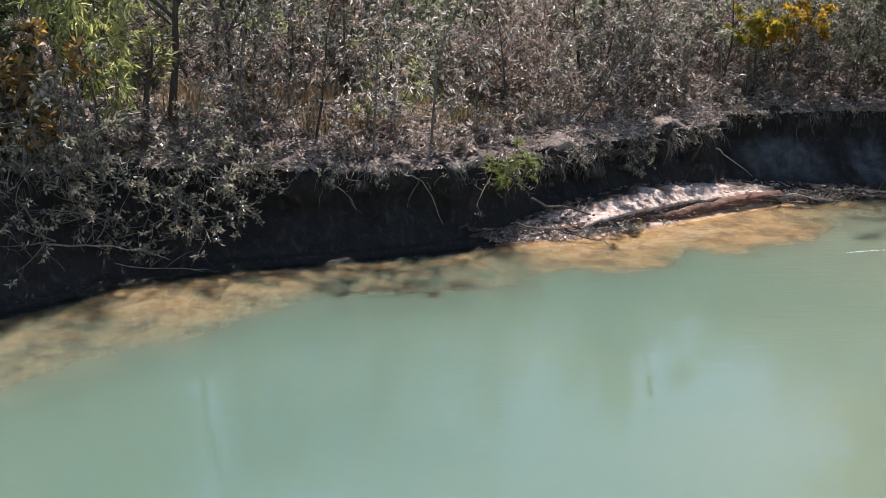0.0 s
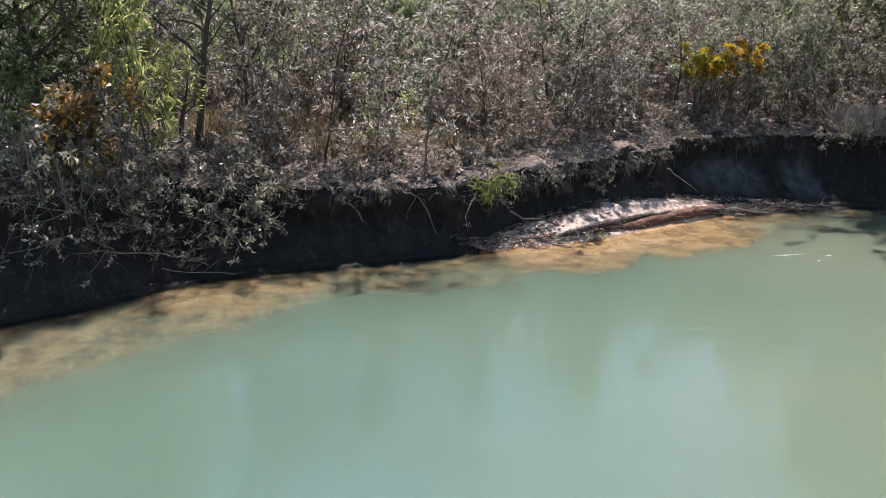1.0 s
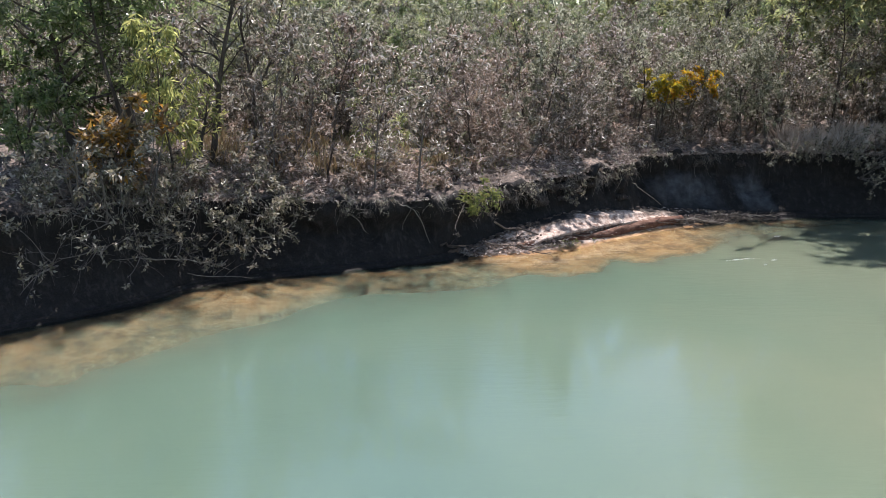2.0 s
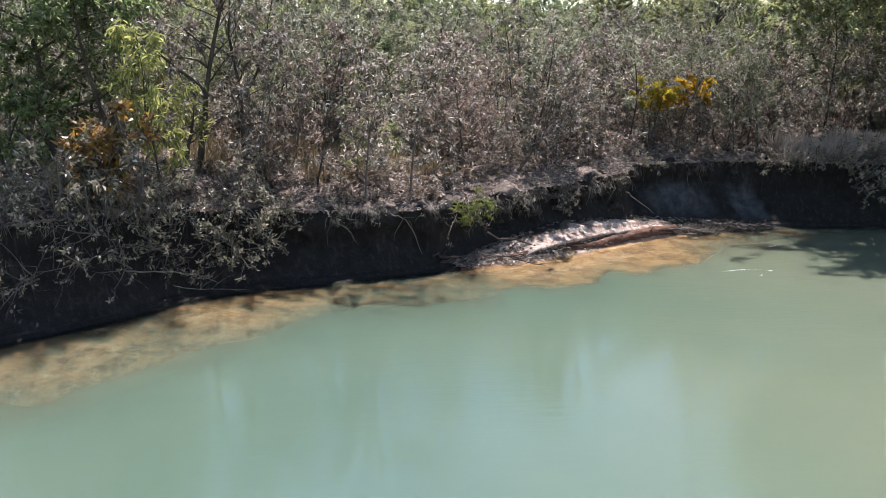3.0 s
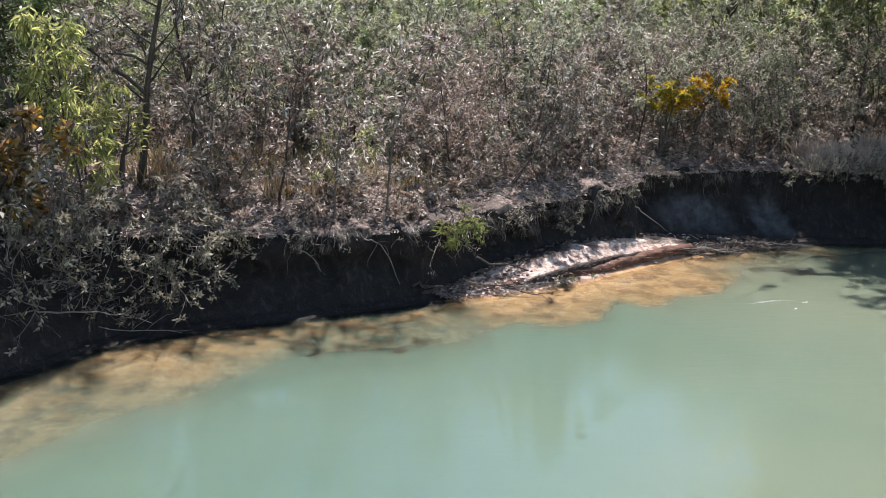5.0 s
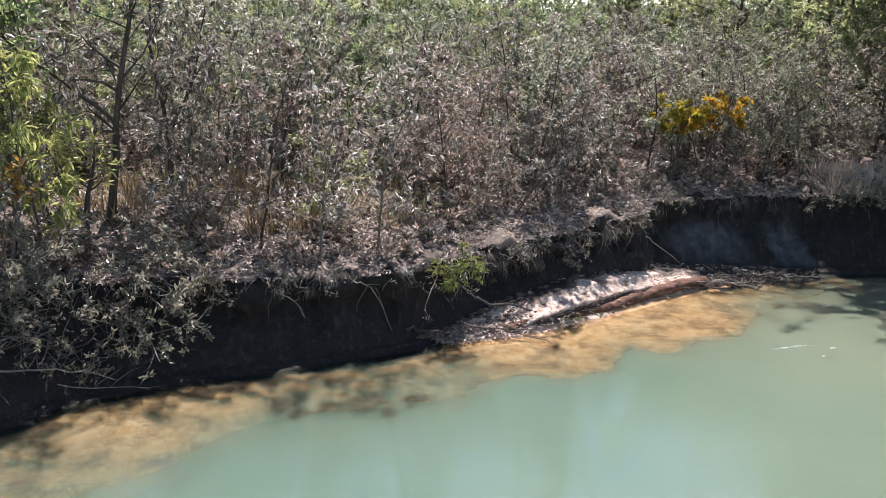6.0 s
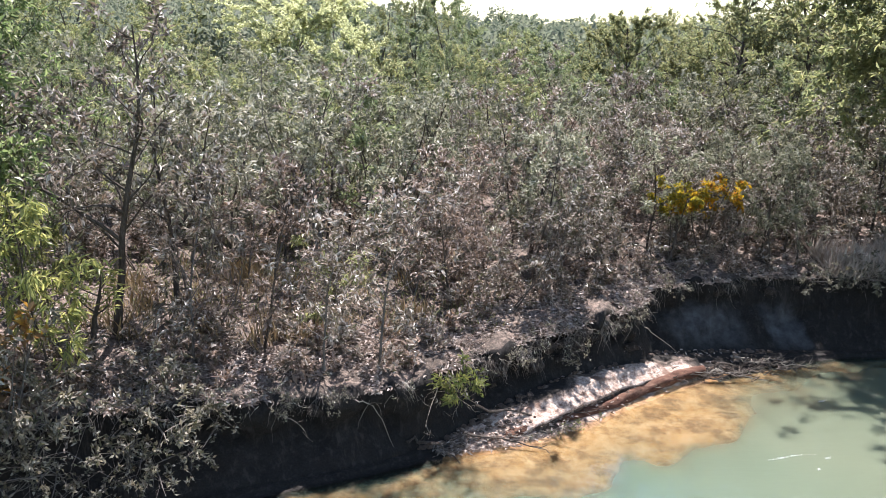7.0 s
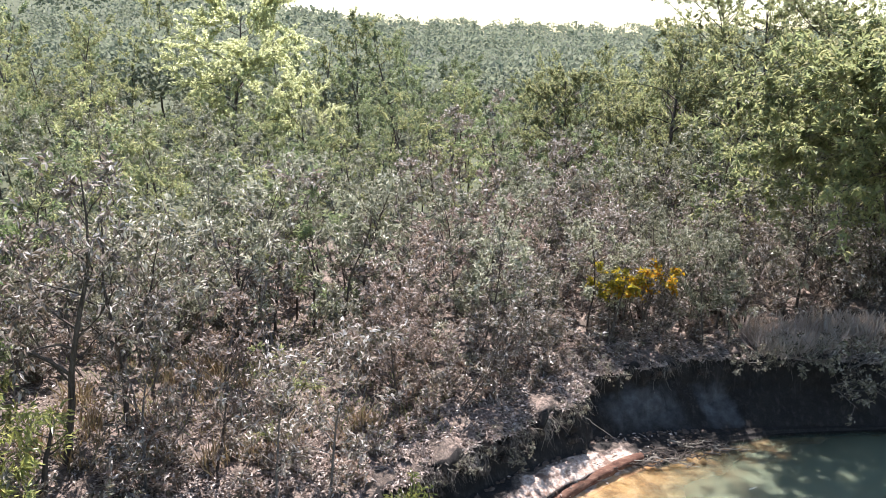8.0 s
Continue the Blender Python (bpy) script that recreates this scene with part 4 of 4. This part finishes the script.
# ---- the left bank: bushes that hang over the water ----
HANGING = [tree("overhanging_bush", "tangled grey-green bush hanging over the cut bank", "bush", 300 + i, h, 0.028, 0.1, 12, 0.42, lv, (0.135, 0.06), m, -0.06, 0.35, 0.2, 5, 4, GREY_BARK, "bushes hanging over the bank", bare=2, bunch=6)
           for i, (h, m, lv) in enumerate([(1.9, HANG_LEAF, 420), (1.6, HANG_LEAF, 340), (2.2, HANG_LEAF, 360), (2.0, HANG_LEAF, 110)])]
for i, (x, k, s, dy, dz, tx, ty, tn) in enumerate([
        (-4.3, 0, 0.95, -0.1, -0.2, 55, 10, 20), (-5.1, 1, 1.05, -0.15, -0.35, 60, 5, 140), (-6.6, 2, 0.95, -0.2, -0.4, 60, 0, 60), 
        (-8.1, 3, 1.0, -0.2, -0.3, 60, -8, 310), (-4.9, 0, 0.9, 0.5, 0.0, 15, 0, 33), (-8.8, 0, 1.35, 0.1, 0.0, 15, 0, 80), (-8.0, 1, 1.5, 0.0, 0.0, 18, 0, 10), (-7.3, 0, 1.3, 0.05, 0.0, 15, 0, 200), (-6.8, 1, 1.2, -0.1, -0.1, 25, 0, 120), (-9.4, 1, 1.1, 0.2, 0.0, 40, 0, 12), (-3.9, 1, 0.75, -0.2, -0.6, 65, 12, 75), (-5.6, 3, 0.75, -0.35, -0.8, 70, 0, 290), (-7.0, 3, 0.8, -0.35, -0.8, 70, 0, 15), (-10.4, 0, 1.1, 0.0, -0.2, 45, 0, 200), (-8.3, 0, 0.95, 0.8, 0.0, 10, 0, 170), (-7.9, 1, 0.8, 0.2, 0.0, 30, 0, 100), (-9.7, 0, 0.9, 0.9, 0.0, 10, 0, 60),
        (-4.5, 1, 0.8, -0.4, -1.0, 75, 0, 10), (-5.2, 0, 0.8, -0.45, -1.1, 80, 8, 110), (-6.2, 1, 0.85, -0.5, -1.2, 75, 0, 210), (-7.5, 3, 0.85, -0.5, -1.2, 75, -8, 310), (-9.0, 3, 0.9, -0.5, -1.2, 70, 0, 150), (-6.7, 3, 0.9, -0.4, -1.0, 80, 0, 50), (-8.3, 3, 0.9, -0.4, -0.9, 75, 0, 250), (13.5, 0, 0.7, -0.2, -0.1, 55, 0, 90),
        (3.3, 2, 0.4, -0.2, -0.25, 75, 0, 130), (4.8, 1, 0.5, -0.3, -0.6, 80, 0, 200), (6.9, 2, 0.42, -0.2, -0.2, 70, 0, 180), (-2.4, 0, 0.4, -0.1, -0.1, 60, 0, 20), (-1.3, 2, 0.38, -0.1, -0.1, 60, 0, 200), (8.4, 2, 0.45, -0.15, -0.1, 60, 0, 60), (14.6, 0, 0.6, -0.15, -0.1, 60, 0, 260), (16.2, 0, 0.7, -0.15, -0.1, 60, 0, 300), (15.4, 1, 1.0, -0.2, -0.2, 50, 0, 20), (17.3, 2, 1.1, -0.2, -0.2, 50, 0, 120), (18.4, 1, 1.2, -0.2, -0.3, 55, 0, 220), (16.6, 2, 0.9, -0.4, -0.8, 70, 0, 320), (17.9, 0, 0.9, -0.4, -0.9, 70, 0, 70)]):
    plant(HANGING[k], x, lip_y(x) + dy, tn, s, used, dz, (tx, ty), float(along(x, LIP_Z)))

single(tree("hanging_fern", "small bright green leafy plant hanging from the bank", "plant", 320, 0.95, 0.014, 0.1, 12, 0.5, 480, (0.18, 0.045), FERN_LEAF, -0.12, 0.5, 0.3, 3, 3), 1.25, 18.75, 0, 1.0, (40, 5), 1.5)
single(tree("bare_shrub", "bare pale twiggy shrub hanging from the bank", "bush", 321, 1.25, 0.012, 0.1, 12, 0.4, 60, (0.1, 0.03), DRY_LEAF, -0.16, 0.5, 0.3, 4, 4, TWIG), 1.0, 18.75, 0, 1.0, (95, 8), 1.5)
for i, (x, tx, sz) in enumerate([(3.5, 70, 0.8), (5.1, 75, 0.7), (6.4, 65, 0.8), (7.3, 70, 0.7), (-2.6, 70, 0.8), (9.0, 60, 0.7), (0.2, 80, 0.7), (2.2, 75, 0.8), (2.9, 80, 0.7), (4.3, 70, 0.8), (5.7, 80, 0.75), (6.9, 75, 0.7), (-3.3, 75, 0.9), (-4.0, 85, 1.2), (-4.8, 90, 1.3), (-5.5, 95, 1.3), (-6.4, 85, 1.4), (-7.1, 95, 1.3), (-7.9, 90, 1.4), (-8.6, 85, 1.4), (-1.4, 85, 0.6), (13.6, 70, 0.8), (15.2, 70, 0.8)]):
    y = lip_y(x)
    single(tree("bare_shrub", "bare grey twiggy shrub hanging from the bank", "bush", 330 + i, 1.0, 0.01, 0.1, 9, 0.4, 70, (0.1, 0.03), GREY_LEAF, -0.15, 0.5, 0.3, 3, 3, TWIG), x, y, 40 * i, sz, (tx, 0), float(along(x, LIP_Z)) - 0.1)


# ---- logs, sticks, roots ----
def fallen_branch(label, start, end, girth, seed, mat, twigs=6, sag=0.0, name="fallen_branch", category="branch"):
    """A crooked bare branch from start to end, with side twigs as parts."""
    r = np.random.default_rng(seed)
    a, b = Vector(start), Vector(end)
    n = 9
    pts = [a.lerp(b, i / n) + Vector(r.normal(size=3)) * girth * 1.2 + Vector((0, 0, -sag * math.sin(math.pi * i / n))) for i in range(n + 1)]
    root = new(name)
    root.location = a
    pts = [p - a for p in pts]
    wood = Soup()
    wood.tube(pts, [girth * (1 - 0.7 * i / n) for i in range(n + 1)], 6)
    part("stem", wood, mat, root)
    for i in range(twigs):
        k = r.integers(2, n)
        d = (pts[k] - pts[k - 1]).normalized() + Vector(r.normal(size=3)) * 0.8
        d.z = abs(d.z) * 0.6
        tw = Soup()
        q = bend(r, pts[k], d, (b - a).length * r.uniform(0.12, 0.3), 4, 0.2, -0.02)
        tw.tube(q, [girth * 0.4, girth * 0.35, girth * 0.28, girth * 0.2, girth * 0.1], 4)
        part("twig", tw, mat, root)
    return tagged(root, label, category)


fallen_branch("dark bare branch lying across the sand bar", (2.0, 19.15, 0.86), (5.2, 20.0, 0.25), 0.035, 401, BARK, 8, 0.15)
fallen_branch("thin pale stick leaning in the bank's notch", (7.35, 23.0, 1.55), (8.35, 22.75, 0.75), 0.018, 402, TWIG, 0)
fallen_branch("pale bare branch trailing over the shallows", (-8.0, 15.3, 0.75), (-4.9, 15.9, 0.1), 0.02, 403, TWIG, 5, 0.12)
fallen_branch("pale bare branch caught under the bushes", (-7.6, 14.8, 0.9), (-5.4, 15.6, 0.45), 0.025, 404, TWIG, 6, -0.1)
fallen_branch("curved pale root hanging down the cut bank", (-0.95, 17.75, 1.72), (-0.1, 17.7, 0.6), 0.017, 405, TWIG, 1, -0.3, "hanging_root", "root")
fallen_branch("curved pale root hanging down the cut bank", (-2.7, 17.4, 1.6), (-1.85, 17.3, 0.95), 0.014, 406, TWIG, 2, -0.15, "hanging_root", "root")
fallen_branch("dark stick half in the water by the bar", (1.6, 18.75, 0.35), (3.6, 18.55, 0.05), 0.03, 407, BARK, 6)
fallen_branch("dark dead limb at the tip of the bar", (0.3, 18.5, 0.5), (1.4, 18.0, 0.05), 0.05, 408, BARK, 6)
for i in range(38):
    x, y = rng.uniform(7.8, 11.6), rng.uniform(-1.0, 0.15)
    y += float(along(x, FOOT_Y)) - 0.6
    az, ln = rng.uniform(-0.9, 0.9), rng.uniform(0.6, 1.7)
    fallen_branch("dark driftwood branch piled at the bank's foot", (x, y, 0.12 + rng.uniform(0, 0.25)), (x + ln * math.cos(az), y + 0.5 * ln * math.sin(az) - 0.2, rng.uniform(0.0, 0.4)), rng.uniform(0.012, 0.045), 420 + i, BARK if i % 5 else TWIG, 7, 0.0, "driftwood", "branch")


for i in range(14):
    x = rng.uniform(2.4, 8.2)
    ym, yf, zf = float(along(x, LEDGE_Y, LEDGE_X)), float(along(x, FOOT_Y)), float(along(x, FOOT_Z))
    y = ym + (yf - ym) * rng.uniform(-0.1, 0.8)
    z = 0.16 + 0.6 * zf * max(0.0, (y - ym) / (yf - ym))
    az, ln = rng.uniform(-0.6, 1.4), rng.uniform(0.4, 1.1)
    fallen_branch("thin dark stick lying on the sand bar", (x, y, z + 0.04), (x + ln * math.cos(az), y + ln * 0.5 * math.sin(az), z + rng.uniform(0.04, 0.16)), rng.uniform(0.008, 0.02), 470 + i, BARK if i % 3 else TWIG, 3, 0.0, "stick", "branch")


def buried_log(label, start, end, girth, seed):
    """A fallen trunk with knots and a broken end, sunk into the sand."""
    r = np.random.default_rng(seed)
    a, b = Vector(start), Vector(end)
    root = new("fallen_log")
    root.location = a
    n, sides, d = 60, 16, (b - a).normalized()
    side = d.cross(Vector((0, 0, 1))).normalized()
    up = side.cross(d)
    soup = Soup()
    for i in range(n + 1):
        u = i / n
        p = (b - a) * u + side * 0.06 * math.sin(7.3 * u) + up * 0.03 * math.sin(9 * u)
        for k in range(sides):
            t = 2 * math.pi * k / sides
            q = girth * (1 - 0.25 * u) * (1 + 0.28 * noise.noise(Vector((u * 13, math.cos(t) * 1.2, math.sin(t) * 1.2 + seed))) + 0.2 * noise.noise(Vector((u * 40, math.cos(t) * 2.5, math.sin(t) * 2.5 + seed))))
            soup.v.append(p + side * math.cos(t) * q + up * math.sin(t) * q)
    for i in range(n):
        for k in range(sides):
            soup.f.append((i * sides + k, i * sides + (k + 1) % sides, (i + 1) * sides + (k + 1) % sides, (i + 1) * sides + k))
    soup.f.append(tuple(reversed(range(sides))))
    soup.f.append(tuple(n * sides + k for k in range(sides)))
    part("trunk", soup, LOG, root, smooth=True)
    for i in range(3):
        u = r.uniform(0.3, 0.9)
        stub = Soup()
        p = (b - a) * u
        q = bend(r, p, up * 0.9 + side * r.uniform(-0.8, 0.8), r.uniform(0.2, 0.4), 3, 0.1, 0)
        stub.tube(q, [girth * 0.4, girth * 0.33, girth * 0.28, girth * 0.2], 7)
        part("branch_stub", stub, LOG, root)
    return tagged(root, label, "log")


buried_log("reddish-brown fallen log sunk in pale sand", (9.1, 22.74, 0.22), (2.7, 18.87, 0.14), 0.165, 1)


def root_mat(x0, x1, seed, count):
    """Fine dead roots that hang from the lip in a fringe."""
    r = np.random.default_rng(seed)
    root = new("root_fringe")
    root.location = (x0, lip_y(x0), float(along(x0, LIP_Z)))
    for i in range(count):
        x = r.uniform(x0, x1)
        p = Vector((x, lip_y(x) - r.uniform(0.02, 0.3 if 1.5 < x < 7.5 else 0.15), float(along(x, LIP_Z)) - r.uniform(0, 0.12))) - root.location
        s = Soup()
        q = bend(r, p, Vector((r.normal() * 0.6, -0.4, -0.3)), r.uniform(0.25, 1.0), 6, 0.35, -0.2)
        g = r.uniform(0.005, 0.013)
        s.tube(q, [g * (1 - 0.12 * k) for k in range(7)], 4)
        part("root", s, TWIG, root)
    return tagged(root, "fringe of dead grey roots hanging from the eroded lip", "roots", "root fringes")


for i, (x0, x1, c) in enumerate([(-3.4, -2.2, 5), (-1.7, -0.6, 5), (-0.1, 1.0, 8), (1.6, 2.6, 18), (2.7, 3.9, 26), (4.3, 5.2, 24), (5.5, 6.2, 20), (6.7, 7.4, 24), (7.8, 8.6, 6), (10.2, 11.5, 6), (13.5, 15.5, 10)]):
    root_mat(x0, x1, 500 + i, c)


# ---- small things on and round the sand bar ----
SPRIGS = [tree("sprig", "small yellow-green sprig growing out of wet sand", "plant", 700 + i, 0.42, 0.006, 0.05, 5, 0.4, 40, (0.11, 0.022), FERN_LEAF, 0.05, 0.0, 0.2, 2, 4, TWIG, "sprigs at the water's edge") for i in range(2)]
for i, (x, dy, s) in enumerate([(4.2, 0.12, 1.0), (4.45, 0.05, 0.8), (3.9, 0.2, 0.7), (4.7, 0.16, 0.9), (5.3, 0.2, 0.6), (3.2, 0.15, 0.6), (4.05, -0.05, 0.6)]):
    y = float(along(x, WATER_Y)) + dy
    plant(SPRIGS[i % 2], x, y, 70 * i, s, used, 0, (0, 0), 0.03)


def foam_streak(x, y, length, turn, seed):
    """A short line of bubbles on the water."""
    r = np.random.default_rng(seed)
    root = new("foam_streak")
    root.matrix_basis = pose(x, y, 0.004, 0, 0, turn)
    bubbles = Soup()
    for _ in range(int(90 * length)):
        u = r.normal() * 0.3 * length
        c = Vector((u, r.normal() * 0.02 + 0.05 * math.sin(u * 4), 0.0))
        g = r.uniform(0.004, 0.013)
        bubbles.tube([c, c + Vector((0, 0, g * 0.6)), c + Vector((0, 0, g))], [g, g * 0.8, g * 0.3], 6)
    part("bubbles", bubbles, FOAM, root)
    return tagged(root, "thin streak of white foam on the water", "foam", "foam streaks")


for i, (x, y, ln, tn) in enumerate([(9.2, 17.8, 0.7, 6), (10.2, 17.7, 0.15, 0), (9.7, 17.2, 0.12, 30), (11.8, 20.9, 0.25, 5)]):
    foam_streak(x, y, ln, tn, 720 + i)


# ---- clumps of sod that have slid over the lip ----
def sod_clump(seed):
    """A lump of dark soil held together by roots, with dead grass hanging from it."""
    r = np.random.default_rng(seed)
    root = new("sod_clump")
    bm = bmesh.new()
    bmesh.ops.create_icosphere(bm, subdivisions=3, radius=1.0)
    for v in bm.verts:
        p = v.co * 1.3 + Vector((seed * 3.1, 0, 0))
        v.co *= 0.8 + 0.45 * noise.noise(p) + 0.28 * noise.noise(p * 2.7) + 0.12 * noise.noise(p * 6.0)
        v.co.z *= 0.8
        v.co.x *= 1.25
    me = bpy.data.meshes.new("soil")
    bm.to_mesh(me)
    bm.free()
    me.materials.append(SOD)
    me.polygons.foreach_set("use_smooth", [True] * len(me.polygons))
    body = new("soil", me)
    body.parent = root
    grass = Soup()
    for _ in range(14):
        az = r.uniform(3.3, 6.1)
        p = Vector((1.05 * math.cos(az), 0.75 * math.sin(az), r.uniform(0.1, 0.6)))
        path = bend(r, p, Vector((math.cos(az) * 0.6, math.sin(az), 0.5)), r.uniform(0.6, 1.9), 5, 0.2, -0.5)
        grass.tube(path, [0.016, 0.015, 0.013, 0.011, 0.009, 0.006], 3)
    part("hanging_grass", grass, GREY_STRAW, root)
    return tagged(root, "slumped clump of dark soil trailing dead grass", "soil clump", "soil clumps under the lip")


SODS = [sod_clump(i + 1) for i in range(4)]
sod_rng = np.random.default_rng(640)
for i in range(46):
    if i < 26:
        x, low = sod_rng.uniform(1.4, 7.6), sod_rng.uniform() ** 1.4
    elif i < 37:
        x, low = sod_rng.uniform(-4.5, 1.2), 0.25 * sod_rng.uniform()
    else:
        x, low = sod_rng.uniform(7.8, 17.5), 0.2 * sod_rng.uniform()
    zl, zf, yl, yf = float(along(x, LIP_Z)), float(along(x, FOOT_Z)), lip_y(x), float(along(x, FOOT_Y))
    down = 0.06 + 0.75 * low
    size = sod_rng.uniform(0.1, 0.27) * (1 if i < 26 else 0.75)
    y = yl + (yf - yl) * down - (0.1 if i < 26 else 0.02) + 0.12 * low
    plant(SODS[i % 4], x, y, sod_rng.uniform(-30, 30), size, used, 0.0, (sod_rng.uniform(-5, 25), sod_rng.uniform(-12, 12)), zl + (zf - zl) * down)


# ---- leaf litter and dry grass ----
def leaf_litter():
    r = np.random.default_rng(901)
    soup, pos = Soup(), []
    while len(pos) < 50000:
        x = r.uniform(-11, 20)
        d = abs(r.normal()) * 2.2 - 0.32 if len(pos) % 3 else r.uniform(0, 15)
        y = lip_y(x) + d
        if 1.2 * rough(x, y, 0.7, 61.0) + 0.8 * rough(x, y, 2.6, 62.0) + r.normal() * 0.12 < -0.05:
            continue
        pos.append((x, y, ground_z(x, y) + 0.015 + 0.03 * r.uniform()))
    for _ in range(420):
        x = r.uniform(1.2, 11)
        u = r.uniform(0, 1)
        yw, yf, zf = (float(along(x, c)) for c in (WATER_Y, FOOT_Y, FOOT_Z))
        pos.append((x, yw + (yf - yw) * u, zf * u ** 0.75 + 0.05))
    for _ in range(700):
        x = r.uniform(0.9, 4.6)
        u = r.uniform(0, 0.8)
        yw, yf, zf = (float(along(x, c)) for c in (WATER_Y, FOOT_Y, FOOT_Z))
        pos.append((x, yw + (yf - yw) * u, zf * u ** 0.75 + 0.04))
    n = len(pos)
    way = r.normal(size=(n, 3)) * np.array([1, 1, 0.25])
    soup.leaves(pos, way, 0.15, 0.06, r, 0.3, 1.0)
    return tagged(new("leaf_litter", soup.mesh("leaf_litter", LITTER_LEAF)), "scattered dry brown leaves over the bank's soil", "leaf litter", kind="stuff")


def dry_grass():
    r = np.random.default_rng(902)
    soup, pos, way, tall = Soup(), [], [], []
    spots = [(14.4 + 5 * r.uniform(), 25.2 + 1.7 * r.uniform(), 0.95) for _ in range(85)]
    spots += [(r.uniform(-9, 19), None, 0.35) for _ in range(8)]
    for x, y, h in spots:
        y = lip_y(x) + abs(r.normal()) * 1.2 if y is None else y
        for _ in range(45):
            px, py = x + r.normal() * 0.16, y + r.normal() * 0.16
            pos.append((px, py, ground_z(px, py) - 0.02))
            way.append((r.normal() * 0.5, r.normal() * 0.5, 1))
            tall.append(0.75 * h * (1.0 if y > 25 and x > 14 else r.uniform(0.4, 1.0)))
    n = len(pos)
    soup.leaves(pos, way, np.array(tall), 0.012, r, 0.2, 0.0)
    return tagged(new("dry_grass", soup.mesh("dry_grass", STRAW)), "pale dry straw-coloured grass on the bank", "grass", kind="stuff")


def low_grass():
    """Yellow-green grass under the slender trees."""
    r = np.random.default_rng(905)
    soup, pos, way = Soup(), [], []
    for _ in range(90):
        x, y = r.uniform(-7.5, 2.5), r.uniform(21.5, 30.0)
        for _ in range(26):
            px, py = x + r.normal() * 0.5, y + r.normal() * 0.5
            pos.append((px, py, ground_z(px, py) - 0.02))
            way.append((r.normal() * 0.6, r.normal() * 0.6, 1))
    soup.leaves(pos, way, 0.38, 0.016, r, 0.2, 0.0)
    return tagged(new("low_grass", soup.mesh("low_grass", OLIVE_LEAF)), "yellow-green grass under slender saplings", "grass", kind="stuff")


def golden_grass():
    """Warm dry grass in the light between the slender trees."""
    r = np.random.default_rng(906)
    soup, pos, way, tall = Soup(), [], [], []
    for _ in range(60):
        x = -7.5 + 8.5 * r.uniform()
        y = lip_y(x) + 2.2 + 6.0 * r.uniform()
        h = r.uniform(0.25, 0.7)
        for _ in range(34):
            px, py = x + r.normal() * 0.22, y + r.normal() * 0.22
            pos.append((px, py, ground_z(px, py) - 0.02))
            way.append((r.normal() * 0.4, r.normal() * 0.4, 1))
            tall.append(h)
    soup.leaves(pos, way, np.array(tall), 0.014, r, 0.2, 0.0)
    return tagged(new("golden_grass", soup.mesh("golden_grass", GOLD_STRAW)), "golden dry grass among slender tree stems", "grass", kind="stuff")


leaf_litter()
golden_grass()
dry_grass()
low_grass()


def draped_grass():
    """Dead grass and rootlets that hang over the lip in clumps."""
    r = np.random.default_rng(903)
    soup = Soup()
    for _ in range(130):
        cx = r.uniform(-9.5, 17)
        if noise.noise(Vector((cx * 1.1, 5.0, 0.0))) < -0.15 and -3.5 < cx < 1:
            continue
        lean, long = r.normal() * 0.7, r.uniform(0.15, 0.6)
        for _ in range(11):
            x = cx + r.normal() * 0.12
            low = r.uniform(0, 0.5) if 1.5 < x < 7.8 else 0.0
            p = Vector((x, lip_y(x) - r.uniform(-0.1, 0.22) - 0.5 * low, float(along(x, LIP_Z)) + r.uniform(-0.08, 0.1) - 0.8 * low))
            path = bend(r, p, Vector((lean + r.normal() * 0.45, -0.6, 0.25)), long * r.uniform(0.6, 1.2), 4, 0.14, -0.55)
            base = len(soup.v)
            w = Vector((0.006, 0.002, 0.0)) * r.uniform(0.6, 1.4)
            for k, q in enumerate(path):
                soup.v += [q - w * (1 - 0.2 * k), q + w * (1 - 0.2 * k)]
            for k in range(4):
                soup.f.append((base + 2 * k, base + 2 * k + 1, base + 2 * k + 3, base + 2 * k + 2))
    return tagged(new("draped_grass", soup.mesh("draped_grass", GREY_STRAW)), "dead grey grass draped over the eroded lip", "grass", kind="stuff")


draped_grass()


# ---- crumbled soil at the foot of the bank ----
def clod(seed):
    r = np.random.default_rng(seed)
    bm = bmesh.new()
    bmesh.ops.create_icosphere(bm, subdivisions=1, radius=1.0)
    for v in bm.verts:
        v.co *= 0.75 + 0.5 * r.uniform()
        v.co.z *= 0.65
    me = bpy.data.meshes.new("soil_clod")
    bm.to_mesh(me)
    bm.free()
    me.materials.append(CLOD)
    return me


CLODS = [clod(i) for i in range(5)]
for i in range(260):
    x = rng.uniform(1.6, 12.0) if i < 200 else rng.uniform(0.5, 4.0)
    yf, zf, ym = float(along(x, FOOT_Y)), float(along(x, FOOT_Z)), float(along(x, LEDGE_Y, LEDGE_X)) if x < 9.5 else float(along(x, WATER_Y))
    u = rng.uniform() ** 2
    ob = new("soil_clod", CLODS[i % 5])
    size = rng.uniform(0.03, 0.1) * (1.3 if u < 0.2 or i >= 200 else 0.8)
    ob.matrix_basis = pose(x, yf + (ym - yf) * u, zf + (0.4 * zf - zf) * u + 0.02, rng.uniform(-20, 20), 0, rng.uniform(0, 360)) @ Matrix.Diagonal((size, size * 0.8, size, 1))
    tagged(ob, "dark clod of soil fallen from the bank", "soil clod", "soil clods under the bank")
